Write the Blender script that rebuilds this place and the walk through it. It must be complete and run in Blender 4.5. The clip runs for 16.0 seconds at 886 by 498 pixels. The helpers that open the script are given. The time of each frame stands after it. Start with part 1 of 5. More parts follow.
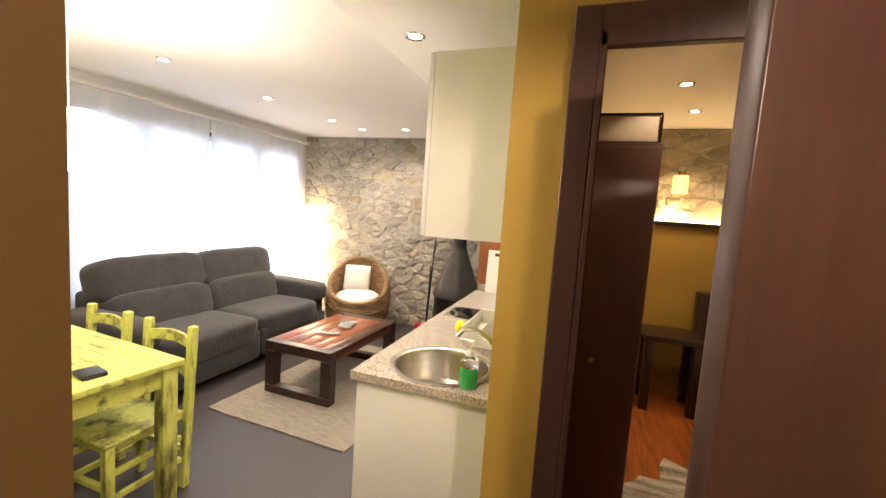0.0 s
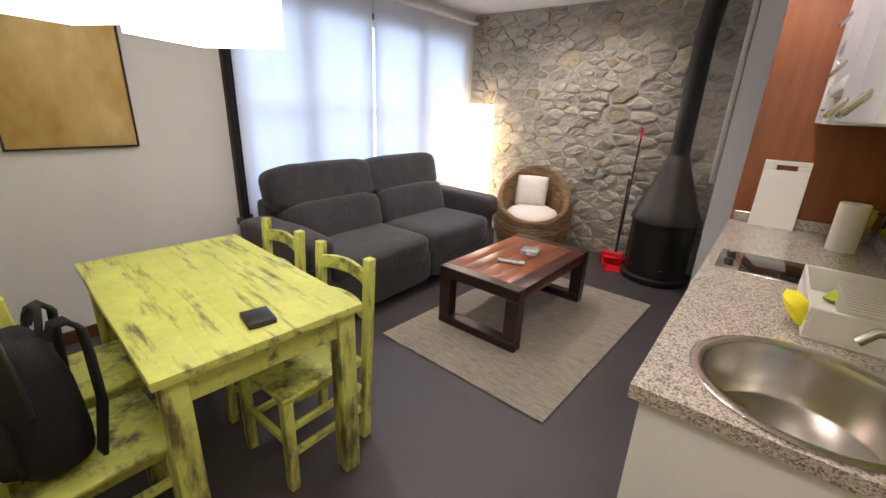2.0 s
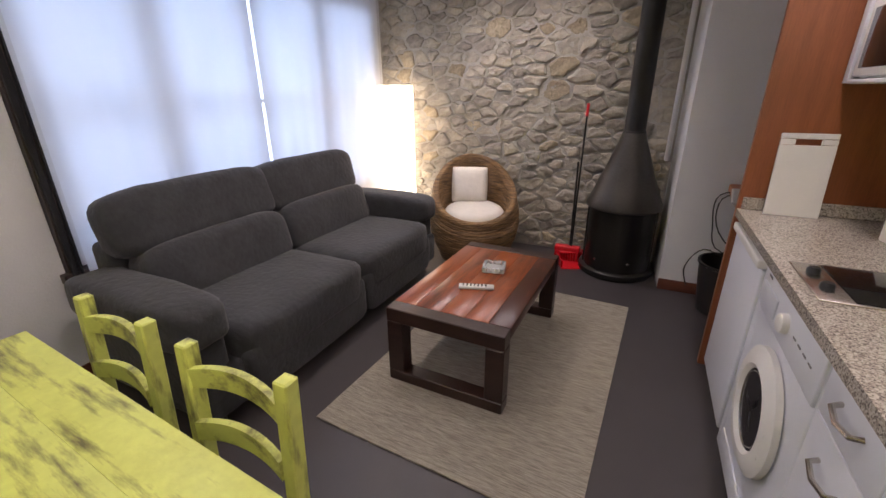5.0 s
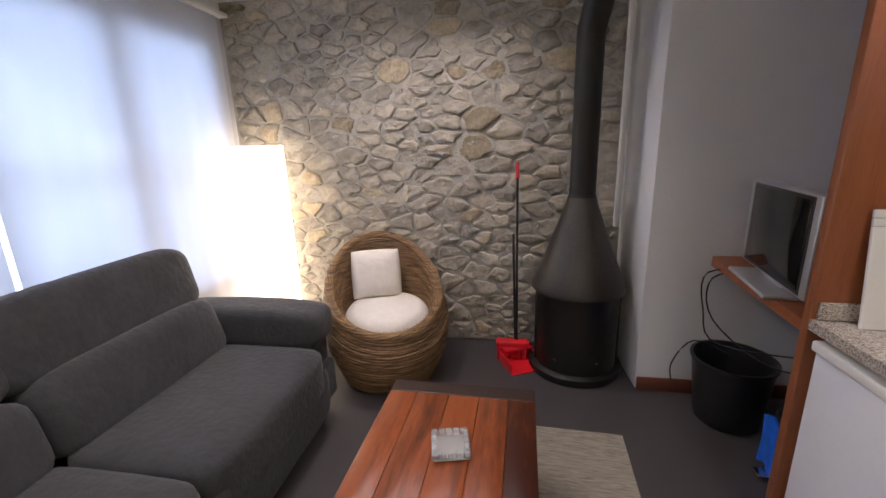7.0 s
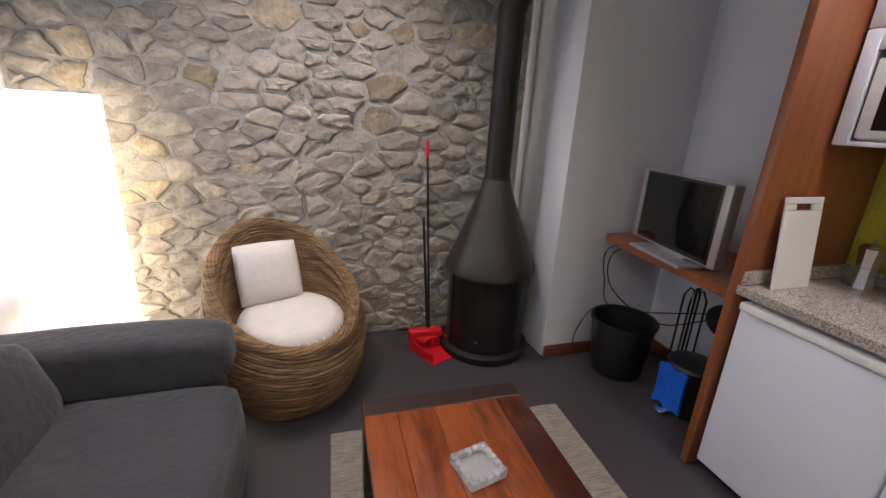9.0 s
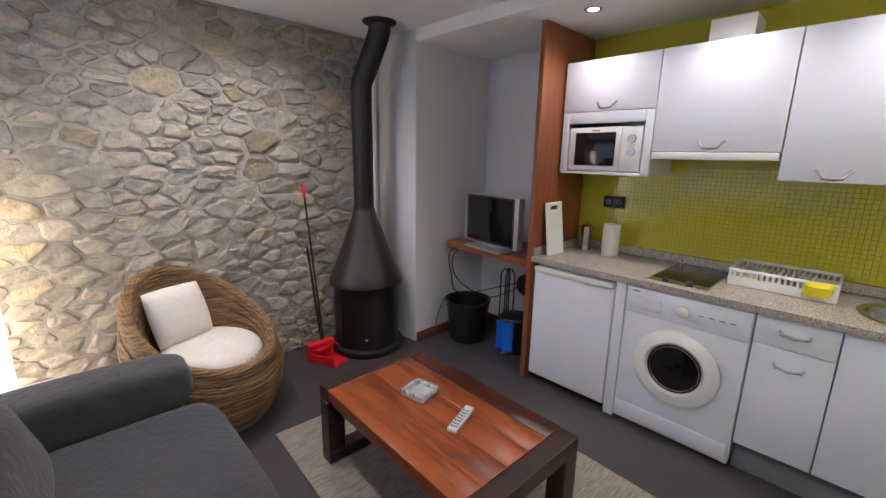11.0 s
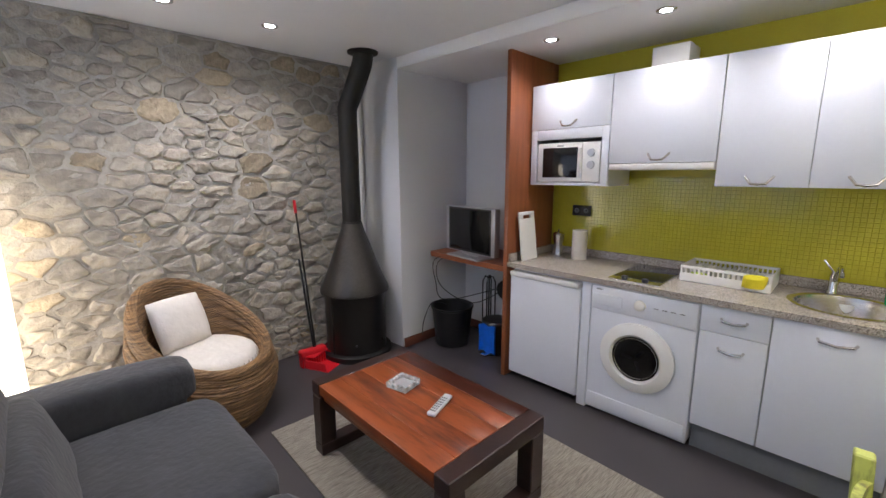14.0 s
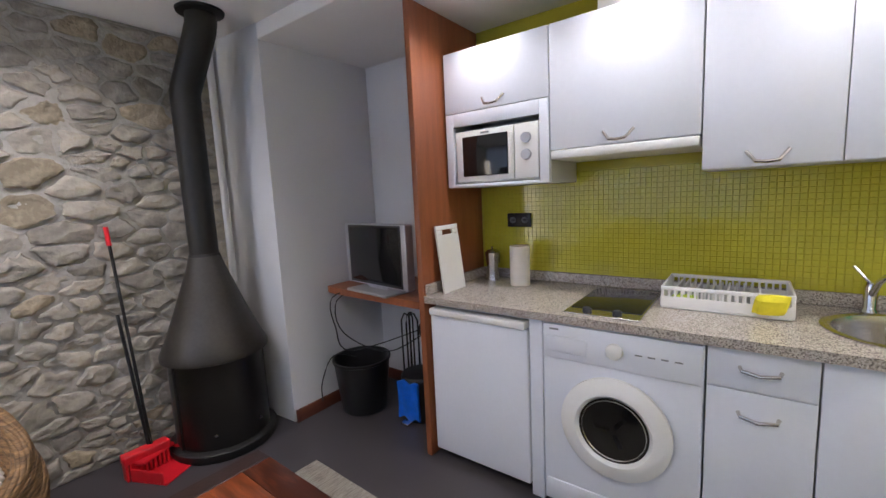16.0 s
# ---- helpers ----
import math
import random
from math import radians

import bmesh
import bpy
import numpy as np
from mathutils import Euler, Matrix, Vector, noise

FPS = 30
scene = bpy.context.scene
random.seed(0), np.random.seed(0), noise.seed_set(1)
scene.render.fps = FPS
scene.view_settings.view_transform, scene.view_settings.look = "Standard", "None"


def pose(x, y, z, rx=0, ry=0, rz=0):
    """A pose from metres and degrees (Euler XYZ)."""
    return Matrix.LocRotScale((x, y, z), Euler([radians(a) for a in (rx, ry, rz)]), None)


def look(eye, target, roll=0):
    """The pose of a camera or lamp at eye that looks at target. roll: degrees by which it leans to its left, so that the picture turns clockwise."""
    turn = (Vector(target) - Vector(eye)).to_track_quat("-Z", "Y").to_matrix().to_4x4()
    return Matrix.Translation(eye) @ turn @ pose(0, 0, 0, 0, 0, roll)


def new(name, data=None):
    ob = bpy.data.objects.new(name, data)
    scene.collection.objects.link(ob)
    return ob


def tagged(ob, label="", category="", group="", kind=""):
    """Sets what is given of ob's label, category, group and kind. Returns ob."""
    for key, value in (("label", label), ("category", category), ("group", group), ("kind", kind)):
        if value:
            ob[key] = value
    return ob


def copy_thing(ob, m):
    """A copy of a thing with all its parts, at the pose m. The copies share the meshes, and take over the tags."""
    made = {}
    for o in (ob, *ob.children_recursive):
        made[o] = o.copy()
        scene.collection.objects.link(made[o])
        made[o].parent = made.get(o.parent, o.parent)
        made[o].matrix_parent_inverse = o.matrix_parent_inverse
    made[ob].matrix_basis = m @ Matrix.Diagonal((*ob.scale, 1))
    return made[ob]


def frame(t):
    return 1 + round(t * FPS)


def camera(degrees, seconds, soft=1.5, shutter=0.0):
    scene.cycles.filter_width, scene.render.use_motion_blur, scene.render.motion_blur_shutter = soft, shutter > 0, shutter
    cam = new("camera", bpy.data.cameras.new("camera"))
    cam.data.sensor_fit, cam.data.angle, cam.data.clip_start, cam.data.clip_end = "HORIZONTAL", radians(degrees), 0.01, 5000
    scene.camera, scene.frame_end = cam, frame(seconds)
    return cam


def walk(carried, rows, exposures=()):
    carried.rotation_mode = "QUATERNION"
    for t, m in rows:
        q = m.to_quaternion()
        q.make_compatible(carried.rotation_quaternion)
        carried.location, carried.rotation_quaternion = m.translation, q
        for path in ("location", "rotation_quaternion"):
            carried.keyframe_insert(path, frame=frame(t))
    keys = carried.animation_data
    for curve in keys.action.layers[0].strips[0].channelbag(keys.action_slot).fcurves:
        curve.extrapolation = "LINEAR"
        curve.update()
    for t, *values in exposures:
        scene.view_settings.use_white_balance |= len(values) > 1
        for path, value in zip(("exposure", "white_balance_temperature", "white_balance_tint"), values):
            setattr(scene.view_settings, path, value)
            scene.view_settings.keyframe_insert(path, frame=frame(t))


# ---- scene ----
cam = camera(94.0, 16.0)
PATH = [
    (0, (0.839, 1.205, 1.568), (0.200, 3.090, 1.378), 3.92),
    (0.5, (0.721, 1.418, 1.504), (-0.351, 3.088, 1.261), 1.47),
    (1, (0.514, 1.616, 1.479), (-0.749, 3.114, 1.082), 1.14),
    (1.5, (0.299, 1.691, 1.487), (-0.887, 3.209, 0.951), 1.58),
    (2, (0.139, 1.749, 1.467), (-1.022, 3.237, 0.808), 2.30),
    (2.5, (-0.044, 1.789, 1.461), (-1.281, 3.176, 0.722), 1.30),
    (3, (-0.159, 1.817, 1.473), (-1.447, 3.137, 0.698), -0.74),
    (3.5, (-0.345, 1.857, 1.451), (-1.480, 3.302, 0.660), -1.67),
    (4, (-0.417, 1.932, 1.415), (-1.414, 3.440, 0.560), -2.49),
    (4.5, (-0.429, 2.052, 1.409), (-1.318, 3.642, 0.583), -1.47),
    (5, (-0.446, 2.299, 1.434), (-1.253, 3.983, 0.720), -0.38),
    (7.5, (-1.112, 3.391, 1.486), (-1.220, 5.322, 0.976), 0.87),
    (8, (-1.293, 3.477, 1.477), (-1.111, 5.383, 0.901), 4.89),
    (8.5, (-1.501, 3.549, 1.442), (-1.040, 5.403, 0.851), 4.76),
    (9, (-1.600, 3.549, 1.473), (-1.012, 5.362, 0.865), 3.13),
    (9.5, (-1.891, 3.508, 1.503), (-0.983, 5.199, 0.943), 1.13),
    (10, (-2.089, 3.364, 1.526), (-0.895, 4.895, 1.048), 1.22),
    (12.5, (-2.450, 2.938, 1.560), (-1.043, 4.295, 1.138), 0.84),
    (13, (-2.456, 2.901, 1.551), (-1.055, 4.284, 1.199), 0.24),
    (13.5, (-2.457, 2.882, 1.560), (-1.059, 4.267, 1.201), -0.28),
    (14, (-2.426, 2.896, 1.542), (-1.034, 4.285, 1.179), -0.24),
    (14.5, (-2.294, 2.942, 1.524), (-0.935, 4.369, 1.183), -0.95),
    (15, (-2.149, 3.128, 1.509), (-0.732, 4.499, 1.177), -0.62),
    (15.5, (-1.964, 3.291, 1.465), (-0.467, 4.574, 1.127), -1.75),
    (16, (-1.617, 3.305, 1.413), (-0.029, 4.493, 1.157), -2.74),
]
EXPOSURES = [(0, 1.1, 7600, 19), (0.7, 0.8, 7100, 21), (1.6, 0.47, 6600, 18), (2.6, 0.03, 6350, 24), (5, -0.1, 6350, 25), (7.5, -0.05, 6150, 23), (10, 0.02, 6000, 20), (12.5, 0.12, 5900, 17), (16, 0.24, 5700, 18)]
walk(cam, [(t, look(eye, target, roll)) for t, eye, target, roll in PATH], EXPOSURES)

# ---- light ----
world = bpy.data.worlds.new("world")
scene.world = world
world.use_nodes = True
sky = world.node_tree.nodes.new("ShaderNodeTexSky")
sky.sky_type = 'NISHITA'
sky.sun_disc = False
sky.sun_elevation, sky.sun_rotation = radians(25), radians(80)
world.node_tree.links.new(sky.outputs[0], world.node_tree.nodes["Background"].inputs[0])
world.node_tree.nodes["Background"].inputs[1].default_value = 0.15
sun = new("sun", bpy.data.lights.new("sun", 'SUN'))
sun.data.energy, sun.data.angle, sun.data.color = 0.6, radians(12), (1, 0.95, 0.88)
sun.matrix_world = look((6, 1, 6), (0, 0, 0))
WARM = (1.0, 0.92, 0.82)
CEIL, SOFFIT = 2.45, 2.36
# The last spot is an unseen extra, added to brighten the cabinet ends.
SPOTS = [(-1.96, 3.31, CEIL), (-1.94, 4.26, CEIL), (-1.87, 5.15, CEIL), (-1.78, 5.63, CEIL), (-1.21, 5.63, CEIL),
         (0.03, 4.38, SOFFIT), (0.02, 3.71, SOFFIT), (0.01, 3.04, SOFFIT), (0.15, 1.85, CEIL)]
for x, y, z in SPOTS:
    s = new("downlight_beam", bpy.data.lights.new("downlight_beam", 'SPOT'))
    s.data.energy, s.data.color, s.data.shadow_soft_size = (22 if z == SOFFIT else 31), WARM, (0.06 if z == SOFFIT else 0.03)
    s.data.spot_size, s.data.spot_blend = radians(140), 0.9
    s.matrix_world = pose(x, y, z - 0.012)
sky_glow = new("window_daylight", bpy.data.lights.new("window_daylight", 'AREA'))
sky_glow.data.shape, sky_glow.data.size, sky_glow.data.size_y = 'RECTANGLE', 3.2, 2.0
sky_glow.data.energy, sky_glow.data.color = 58, (0.55, 0.74, 1.0)
sky_glow.matrix_world = look((-4.1, 4.6, 1.5), (0, 4.6, 1.2))


# ---- materials ----
def mat(name, base, rough=0.5, metal=0.0, var=0.12, scale=6.0, bump=0.0, bump_scale=60.0, stretch=(1, 1, 1), emit=None, power=0.0, trans=0.0, coat=0.0, tint=None, rand=0.0):
    m = bpy.data.materials.new(name)
    m.use_nodes = True
    nt = m.node_tree
    b = nt.nodes["Principled BSDF"]
    b.inputs["Roughness"].default_value, b.inputs["Metallic"].default_value = rough, metal
    b.inputs["Coat Weight"].default_value = coat
    b.inputs["Transmission Weight"].default_value = trans
    tc = nt.nodes.new("ShaderNodeTexCoord")
    mp = nt.nodes.new("ShaderNodeMapping")
    mp.inputs["Scale"].default_value = stretch
    nt.links.new(tc.outputs["Object"], mp.inputs[0])
    n1 = nt.nodes.new("ShaderNodeTexNoise")
    n1.inputs["Scale"].default_value, n1.inputs["Detail"].default_value = scale, 6
    nt.links.new(mp.outputs[0], n1.inputs["Vector"])
    n2 = nt.nodes.new("ShaderNodeTexNoise")
    n2.inputs["Scale"].default_value, n2.inputs["Detail"].default_value = bump_scale, 4
    nt.links.new(mp.outputs[0], n2.inputs["Vector"])
    ramp = nt.nodes.new("ShaderNodeValToRGB")
    c0 = [max(0, c * (1 - var)) for c in base]
    c1 = [min(1, c * (1 + var)) for c in (tint or base)]
    ramp.color_ramp.elements[0].position, ramp.color_ramp.elements[1].position = 0.35, 0.65
    ramp.color_ramp.elements[0].color, ramp.color_ramp.elements[1].color = (*c0, 1), (*c1, 1)
    add = nt.nodes.new("ShaderNodeMath")
    add.operation = 'MULTIPLY_ADD'
    add.inputs[1].default_value = 0.35
    nt.links.new(n2.outputs[0], add.inputs[0])
    sub = nt.nodes.new("ShaderNodeMath")
    sub.operation = 'MULTIPLY_ADD'
    sub.inputs[1].default_value, sub.inputs[2].default_value = 0.65, 0.0
    nt.links.new(n1.outputs[0], sub.inputs[0])
    nt.links.new(sub.outputs[0], add.inputs[2])
    last = add
    if rand:
        info = nt.nodes.new("ShaderNodeObjectInfo")
        r = nt.nodes.new("ShaderNodeMath")
        r.operation = 'MULTIPLY_ADD'
        r.inputs[1].default_value = rand
        nt.links.new(info.outputs["Random"], r.inputs[0])
        off = nt.nodes.new("ShaderNodeMath")
        off.inputs[1].default_value = -rand / 2
        nt.links.new(add.outputs[0], off.inputs[0])
        nt.links.new(off.outputs[0], r.inputs[2])
        last = r
    nt.links.new(last.outputs[0], ramp.inputs[0])
    nt.links.new(ramp.outputs[0], b.inputs["Base Color"])
    if bump:
        bp = nt.nodes.new("ShaderNodeBump")
        bp.inputs["Strength"].default_value, bp.inputs["Distance"].default_value = bump, 0.01
        nt.links.new(n2.outputs[0], bp.inputs["Height"])
        nt.links.new(bp.outputs[0], b.inputs["Normal"])
    if emit:
        b.inputs["Emission Color"].default_value, b.inputs["Emission Strength"].default_value = (*emit, 1), power
    return m


def worn_paint(name, axis, wear):
    """Lime paint rubbed through to dark wood in long streaks."""
    m = mat(name, (0.58, 0.63, 0.15), 0.45, var=0.10, scale=5, bump=0.12, bump_scale=40)
    nt = m.node_tree
    b = nt.nodes["Principled BSDF"]
    old = b.inputs["Base Color"].links[0].from_socket
    tc = nt.nodes.new("ShaderNodeTexCoord")
    mp = nt.nodes.new("ShaderNodeMapping")
    mp.inputs["Scale"].default_value = axis
    nt.links.new(tc.outputs["Object"], mp.inputs[0])
    n = nt.nodes.new("ShaderNodeTexNoise")
    n.inputs["Scale"].default_value, n.inputs["Detail"].default_value, n.inputs["Roughness"].default_value = 1.0, 5, 0.65
    nt.links.new(mp.outputs[0], n.inputs["Vector"])
    r = nt.nodes.new("ShaderNodeValToRGB")
    r.color_ramp.elements[0].position, r.color_ramp.elements[1].position = wear, wear + 0.16
    nt.links.new(n.outputs[0], r.inputs[0])
    mix = nt.nodes.new("ShaderNodeMix")
    mix.data_type = 'RGBA'
    nt.links.new(r.outputs[0], mix.inputs["Factor"])
    nt.links.new(old, mix.inputs["A"])
    mix.inputs["B"].default_value = (0.13, 0.115, 0.045, 1)
    nt.links.new(mix.outputs["Result"], b.inputs["Base Color"])
    return m


def granite():
    m = mat("granite", (0.42, 0.38, 0.33), 0.16, var=0.2, scale=14)
    nt = m.node_tree
    b = nt.nodes["Principled BSDF"]
    tc = nt.nodes.new("ShaderNodeTexCoord")
    v = nt.nodes.new("ShaderNodeTexVoronoi")
    v.inputs["Scale"].default_value = 260
    nt.links.new(tc.outputs["Object"], v.inputs["Vector"])
    r = nt.nodes.new("ShaderNodeValToRGB")
    e = r.color_ramp.elements
    e[0].position, e[0].color = 0.0, (0.13, 0.115, 0.105, 1)
    e[1].position, e[1].color = 1.0, (0.60, 0.55, 0.48, 1)
    e.new(0.25).color = (0.30, 0.26, 0.23, 1)
    e.new(0.5).color = (0.45, 0.40, 0.35, 1)
    sp = nt.nodes.new("ShaderNodeSeparateColor")
    nt.links.new(v.outputs["Color"], sp.inputs[0])
    nt.links.new(sp.outputs[0], r.inputs[0])
    nt.links.new(r.outputs[0], b.inputs["Base Color"])
    return m


def translucent_cloth(name, color, through_color, mixv):
    m = bpy.data.materials.new(name)
    m.use_nodes = True
    nt = m.node_tree
    nt.nodes.remove(nt.nodes["Principled BSDF"])
    d, t, x = nt.nodes.new("ShaderNodeBsdfDiffuse"), nt.nodes.new("ShaderNodeBsdfTranslucent"), nt.nodes.new("ShaderNodeMixShader")
    w = nt.nodes.new("ShaderNodeTexNoise")
    w.inputs["Scale"].default_value = 300
    bp = nt.nodes.new("ShaderNodeBump")
    bp.inputs["Strength"].default_value = 0.1
    nt.links.new(w.outputs[0], bp.inputs["Height"])
    nt.links.new(bp.outputs[0], d.inputs["Normal"])
    d.inputs[0].default_value, t.inputs[0].default_value, x.inputs[0].default_value = (*color, 1), (*through_color, 1), mixv
    nt.links.new(d.outputs[0], x.inputs[1])
    nt.links.new(t.outputs[0], x.inputs[2])
    nt.links.new(x.outputs[0], nt.nodes["Material Output"].inputs[0])
    return m


def glass_mat(name, rough=0.02, color=(1, 1, 1)):
    m = mat(name, color, rough, trans=1.0, var=0)
    m.node_tree.nodes["Principled BSDF"].inputs["IOR"].default_value = 1.45
    return m


M_WHITE = mat("white_wall_paint", (0.70, 0.70, 0.71), 0.6, var=0.03, scale=2, bump=0.15, bump_scale=120)
M_CEIL = mat("ceiling_paint", (0.80, 0.79, 0.77), 0.7, var=0.02, scale=1.5, bump=0.06, bump_scale=90)
M_LIME = mat("lime_wall_paint", (0.50, 0.45, 0.035), 0.42, var=0.05, scale=3, bump=0.08, bump_scale=100)
M_OCHRE = mat("ochre_wall_paint", (0.40, 0.265, 0.06), 0.45, var=0.05, scale=3, bump=0.08, bump_scale=100)
M_TILE = mat("lime_glass_mosaic", (0.52, 0.48, 0.04), 0.12, var=0.06, scale=20)
M_FLOOR = mat("grey_vinyl_floor", (0.056, 0.049, 0.052), 0.45, var=0.10, scale=2.2, bump=0.05, bump_scale=180)
M_MORTAR = mat("lime_mortar", (0.40, 0.375, 0.33), 0.95, var=0.16, scale=7, bump=0.9, bump_scale=45)
M_STONE = mat("rubble_stone", (0.30, 0.275, 0.235), 0.9, var=0.12, scale=13, bump=1.0, bump_scale=36, tint=(0.41, 0.37, 0.30), rand=0.30)
_ramp = M_STONE.node_tree.nodes["Color Ramp"].color_ramp.elements
_ramp.new(0.80).color = (0.38, 0.32, 0.23, 1)
_ramp.new(0.20).color = (0.24, 0.222, 0.192, 1)
M_OCHRESTONE = mat("ochre_rubble_stone", (0.31, 0.26, 0.18), 0.9, var=0.14, scale=10, bump=1.0, bump_scale=42, tint=(0.43, 0.36, 0.25), rand=0.3)
M_DARKWOOD = mat("dark_stained_wood", (0.028, 0.013, 0.010), 0.35, var=0.3, scale=5, bump=0.1, bump_scale=60, stretch=(1, 1, 6))
M_DOOR = mat("dark_brown_door", (0.072, 0.034, 0.031), 0.34, var=0.15, scale=4, bump=0.04, stretch=(8, 8, 0.6))
M_PANEL = mat("reddish_wood_panel", (0.26, 0.082, 0.030), 0.4, var=0.2, scale=4, bump=0.05, bump_scale=50, stretch=(6, 6, 0.5))
M_SKIRT = mat("red_brown_skirting", (0.13, 0.04, 0.022), 0.4, var=0.15, scale=4, stretch=(1, 1, 8))
M_TABLETOP = mat("polished_acacia", (0.080, 0.016, 0.006), 0.28, var=0.45, scale=2.6, bump=0.03, bump_scale=14, stretch=(6, 0.9, 4), tint=(0.19, 0.046, 0.012), rand=0.35)
M_SOFA = mat("charcoal_sofa_fabric", (0.040, 0.041, 0.045), 0.95, var=0.2, scale=7, bump=0.55, bump_scale=34)
_sofa = M_SOFA.node_tree.nodes["Principled BSDF"].inputs
_sofa["Sheen Weight"].default_value, _sofa["Sheen Roughness"].default_value = 0.14, 0.5
M_RUG = mat("beige_woven_rug", (0.27, 0.235, 0.19), 0.95, var=0.28, scale=9, bump=0.8, bump_scale=24, stretch=(1.6, 34, 3), tint=(0.42, 0.38, 0.31))
M_CREAM = mat("cream_cotton", (0.74, 0.69, 0.62), 0.9, var=0.05, scale=8, bump=0.45, bump_scale=24)
M_WICKER = mat("banana_wicker", (0.085, 0.042, 0.016), 0.55, var=0.4, scale=5, bump=0.5, bump_scale=20, stretch=(1.5, 1.5, 22), tint=(0.25, 0.145, 0.06))
M_BLACKMETAL = mat("matt_black_steel", (0.014, 0.013, 0.012), 0.5, metal=0.2, var=0.2, scale=8)
M_STOVE = mat("stove_grey_steel", (0.06, 0.054, 0.048), 0.42, metal=0.6, var=0.2, scale=3)
M_SOOT = mat("sooty_glass", (0.010, 0.009, 0.008), 0.32, var=0.3, scale=5)
M_WHITEGLOSS = mat("white_lacquer", (0.74, 0.76, 0.82), 0.32, var=0.02, scale=3)
M_UNITEND = mat("pale_grey_laminate", (0.67, 0.68, 0.67), 0.45, var=0.03, scale=3)
M_APPL = mat("white_appliance_enamel", (0.74, 0.76, 0.82), 0.28, var=0.02, scale=3)
M_PLINTH = mat("grey_plinth", (0.20, 0.205, 0.22), 0.5, var=0.06)
M_PLASTIC = mat("white_plastic", (0.80, 0.79, 0.76), 0.4, var=0.02)
M_BLACK = mat("black_plastic", (0.012, 0.012, 0.013), 0.35, var=0.2, scale=10)
M_BLACKCLOTH = mat("black_nylon", (0.009, 0.009, 0.011), 0.8, var=0.3, scale=14, bump=0.4, bump_scale=160)
M_SCREEN = mat("dark_screen_glass", (0.008, 0.008, 0.009), 0.08, var=0.1)
M_SILVER = mat("silver_plastic", (0.5, 0.5, 0.52), 0.35, metal=0.6, var=0.04)
M_STEEL = mat("brushed_steel", (0.62, 0.59, 0.55), 0.24, metal=1.0, var=0.1, scale=20, stretch=(1, 1, 12))
M_CHROME = mat("chrome", (0.7, 0.7, 0.7), 0.1, metal=1.0, var=0.03)
M_RED = mat("red_plastic", (0.62, 0.012, 0.02), 0.35, var=0.08)
M_BLUE = mat("blue_plastic_bag", (0.01, 0.12, 0.62), 0.4, var=0.2, scale=14, bump=0.6, bump_scale=18)
M_YELLOW = mat("yellow_cloth", (0.85, 0.75, 0.02), 0.8, var=0.08, bump=0.4)
M_GREEN = mat("green_soap", (0.02, 0.40, 0.12), 0.15, var=0.05)
M_REDFLOOR = mat("red_laminate_boards", (0.30, 0.07, 0.02), 0.28, var=0.35, scale=3, stretch=(9, 0.8, 1), tint=(0.42, 0.13, 0.04), rand=0.3)
M_CANVAS = mat("ochre_painting", (0.46, 0.29, 0.055), 0.7, var=0.10, scale=2.6, bump=0.12, bump_scale=9, stretch=(1, 1, 0.6), tint=(0.66, 0.50, 0.24))
M_LIMETOP = worn_paint("lime_worn_paint_along_x", (3.0, 19, 19), 0.54)
M_LIMELEG = worn_paint("lime_worn_paint_upright", (15, 15, 3.5), 0.46)
M_LIMESLAT = worn_paint("lime_worn_paint_patchy", (9, 9, 12), 0.48)
M_GRANITE = granite()


def striped_paint():
    """White wall paint with lime stripes, upright, five centimetres wide."""
    m = mat("lime_and_white_stripes", (0.72, 0.71, 0.68), 0.5, var=0.04, scale=3, bump=0.08, bump_scale=100)
    nt = m.node_tree
    b = nt.nodes["Principled BSDF"]
    old = b.inputs["Base Color"].links[0].from_socket
    tc, sep, wrap, step, mix = [nt.nodes.new(k) for k in ("ShaderNodeTexCoord", "ShaderNodeSeparateXYZ", "ShaderNodeMath", "ShaderNodeMath", "ShaderNodeMix")]
    wrap.operation, wrap.inputs[1].default_value, wrap.inputs[2].default_value = 'WRAP', 0.10, 0.0
    step.operation, step.inputs[1].default_value = 'GREATER_THAN', 0.05
    mix.data_type = 'RGBA'
    mix.inputs["B"].default_value = (0.55, 0.52, 0.03, 1)
    nt.links.new(tc.outputs["Object"], sep.inputs[0])
    nt.links.new(sep.outputs["X"], wrap.inputs[0])
    nt.links.new(wrap.outputs[0], step.inputs[0])
    nt.links.new(step.outputs[0], mix.inputs["Factor"])
    nt.links.new(old, mix.inputs["A"])
    nt.links.new(mix.outputs["Result"], b.inputs["Base Color"])
    return m


M_STRIPES = striped_paint()
M_CURTAIN = translucent_cloth("white_voile", (0.82, 0.80, 0.78), (0.86, 0.9, 0.95), 0.6)
M_SHADE = mat("lit_white_shade", (0.9, 0.88, 0.84), 0.8, var=0.0, emit=(1, 0.95, 0.86), power=3.2)
M_LAMPPAPER = mat("lit_paper_lamp", (0.9, 0.85, 0.75), 0.8, var=0.02, emit=(1, 0.86, 0.62), power=4.8)
M_BULB = mat("lit_halogen", (1, 1, 1), 0.4, var=0, emit=(1, 0.93, 0.82), power=14)
M_LEDGE = mat("lit_ledge_strip", (1, 0.9, 0.6), 0.5, var=0, emit=(1, 0.8, 0.4), power=5)
M_GLASS = glass_mat("clear_glass")
M_WINFRAME = mat("dark_window_frame", (0.05, 0.035, 0.032), 0.4, var=0.15)
M_WINWHITE = mat("white_window_sash", (0.75, 0.75, 0.75), 0.4, var=0.03)
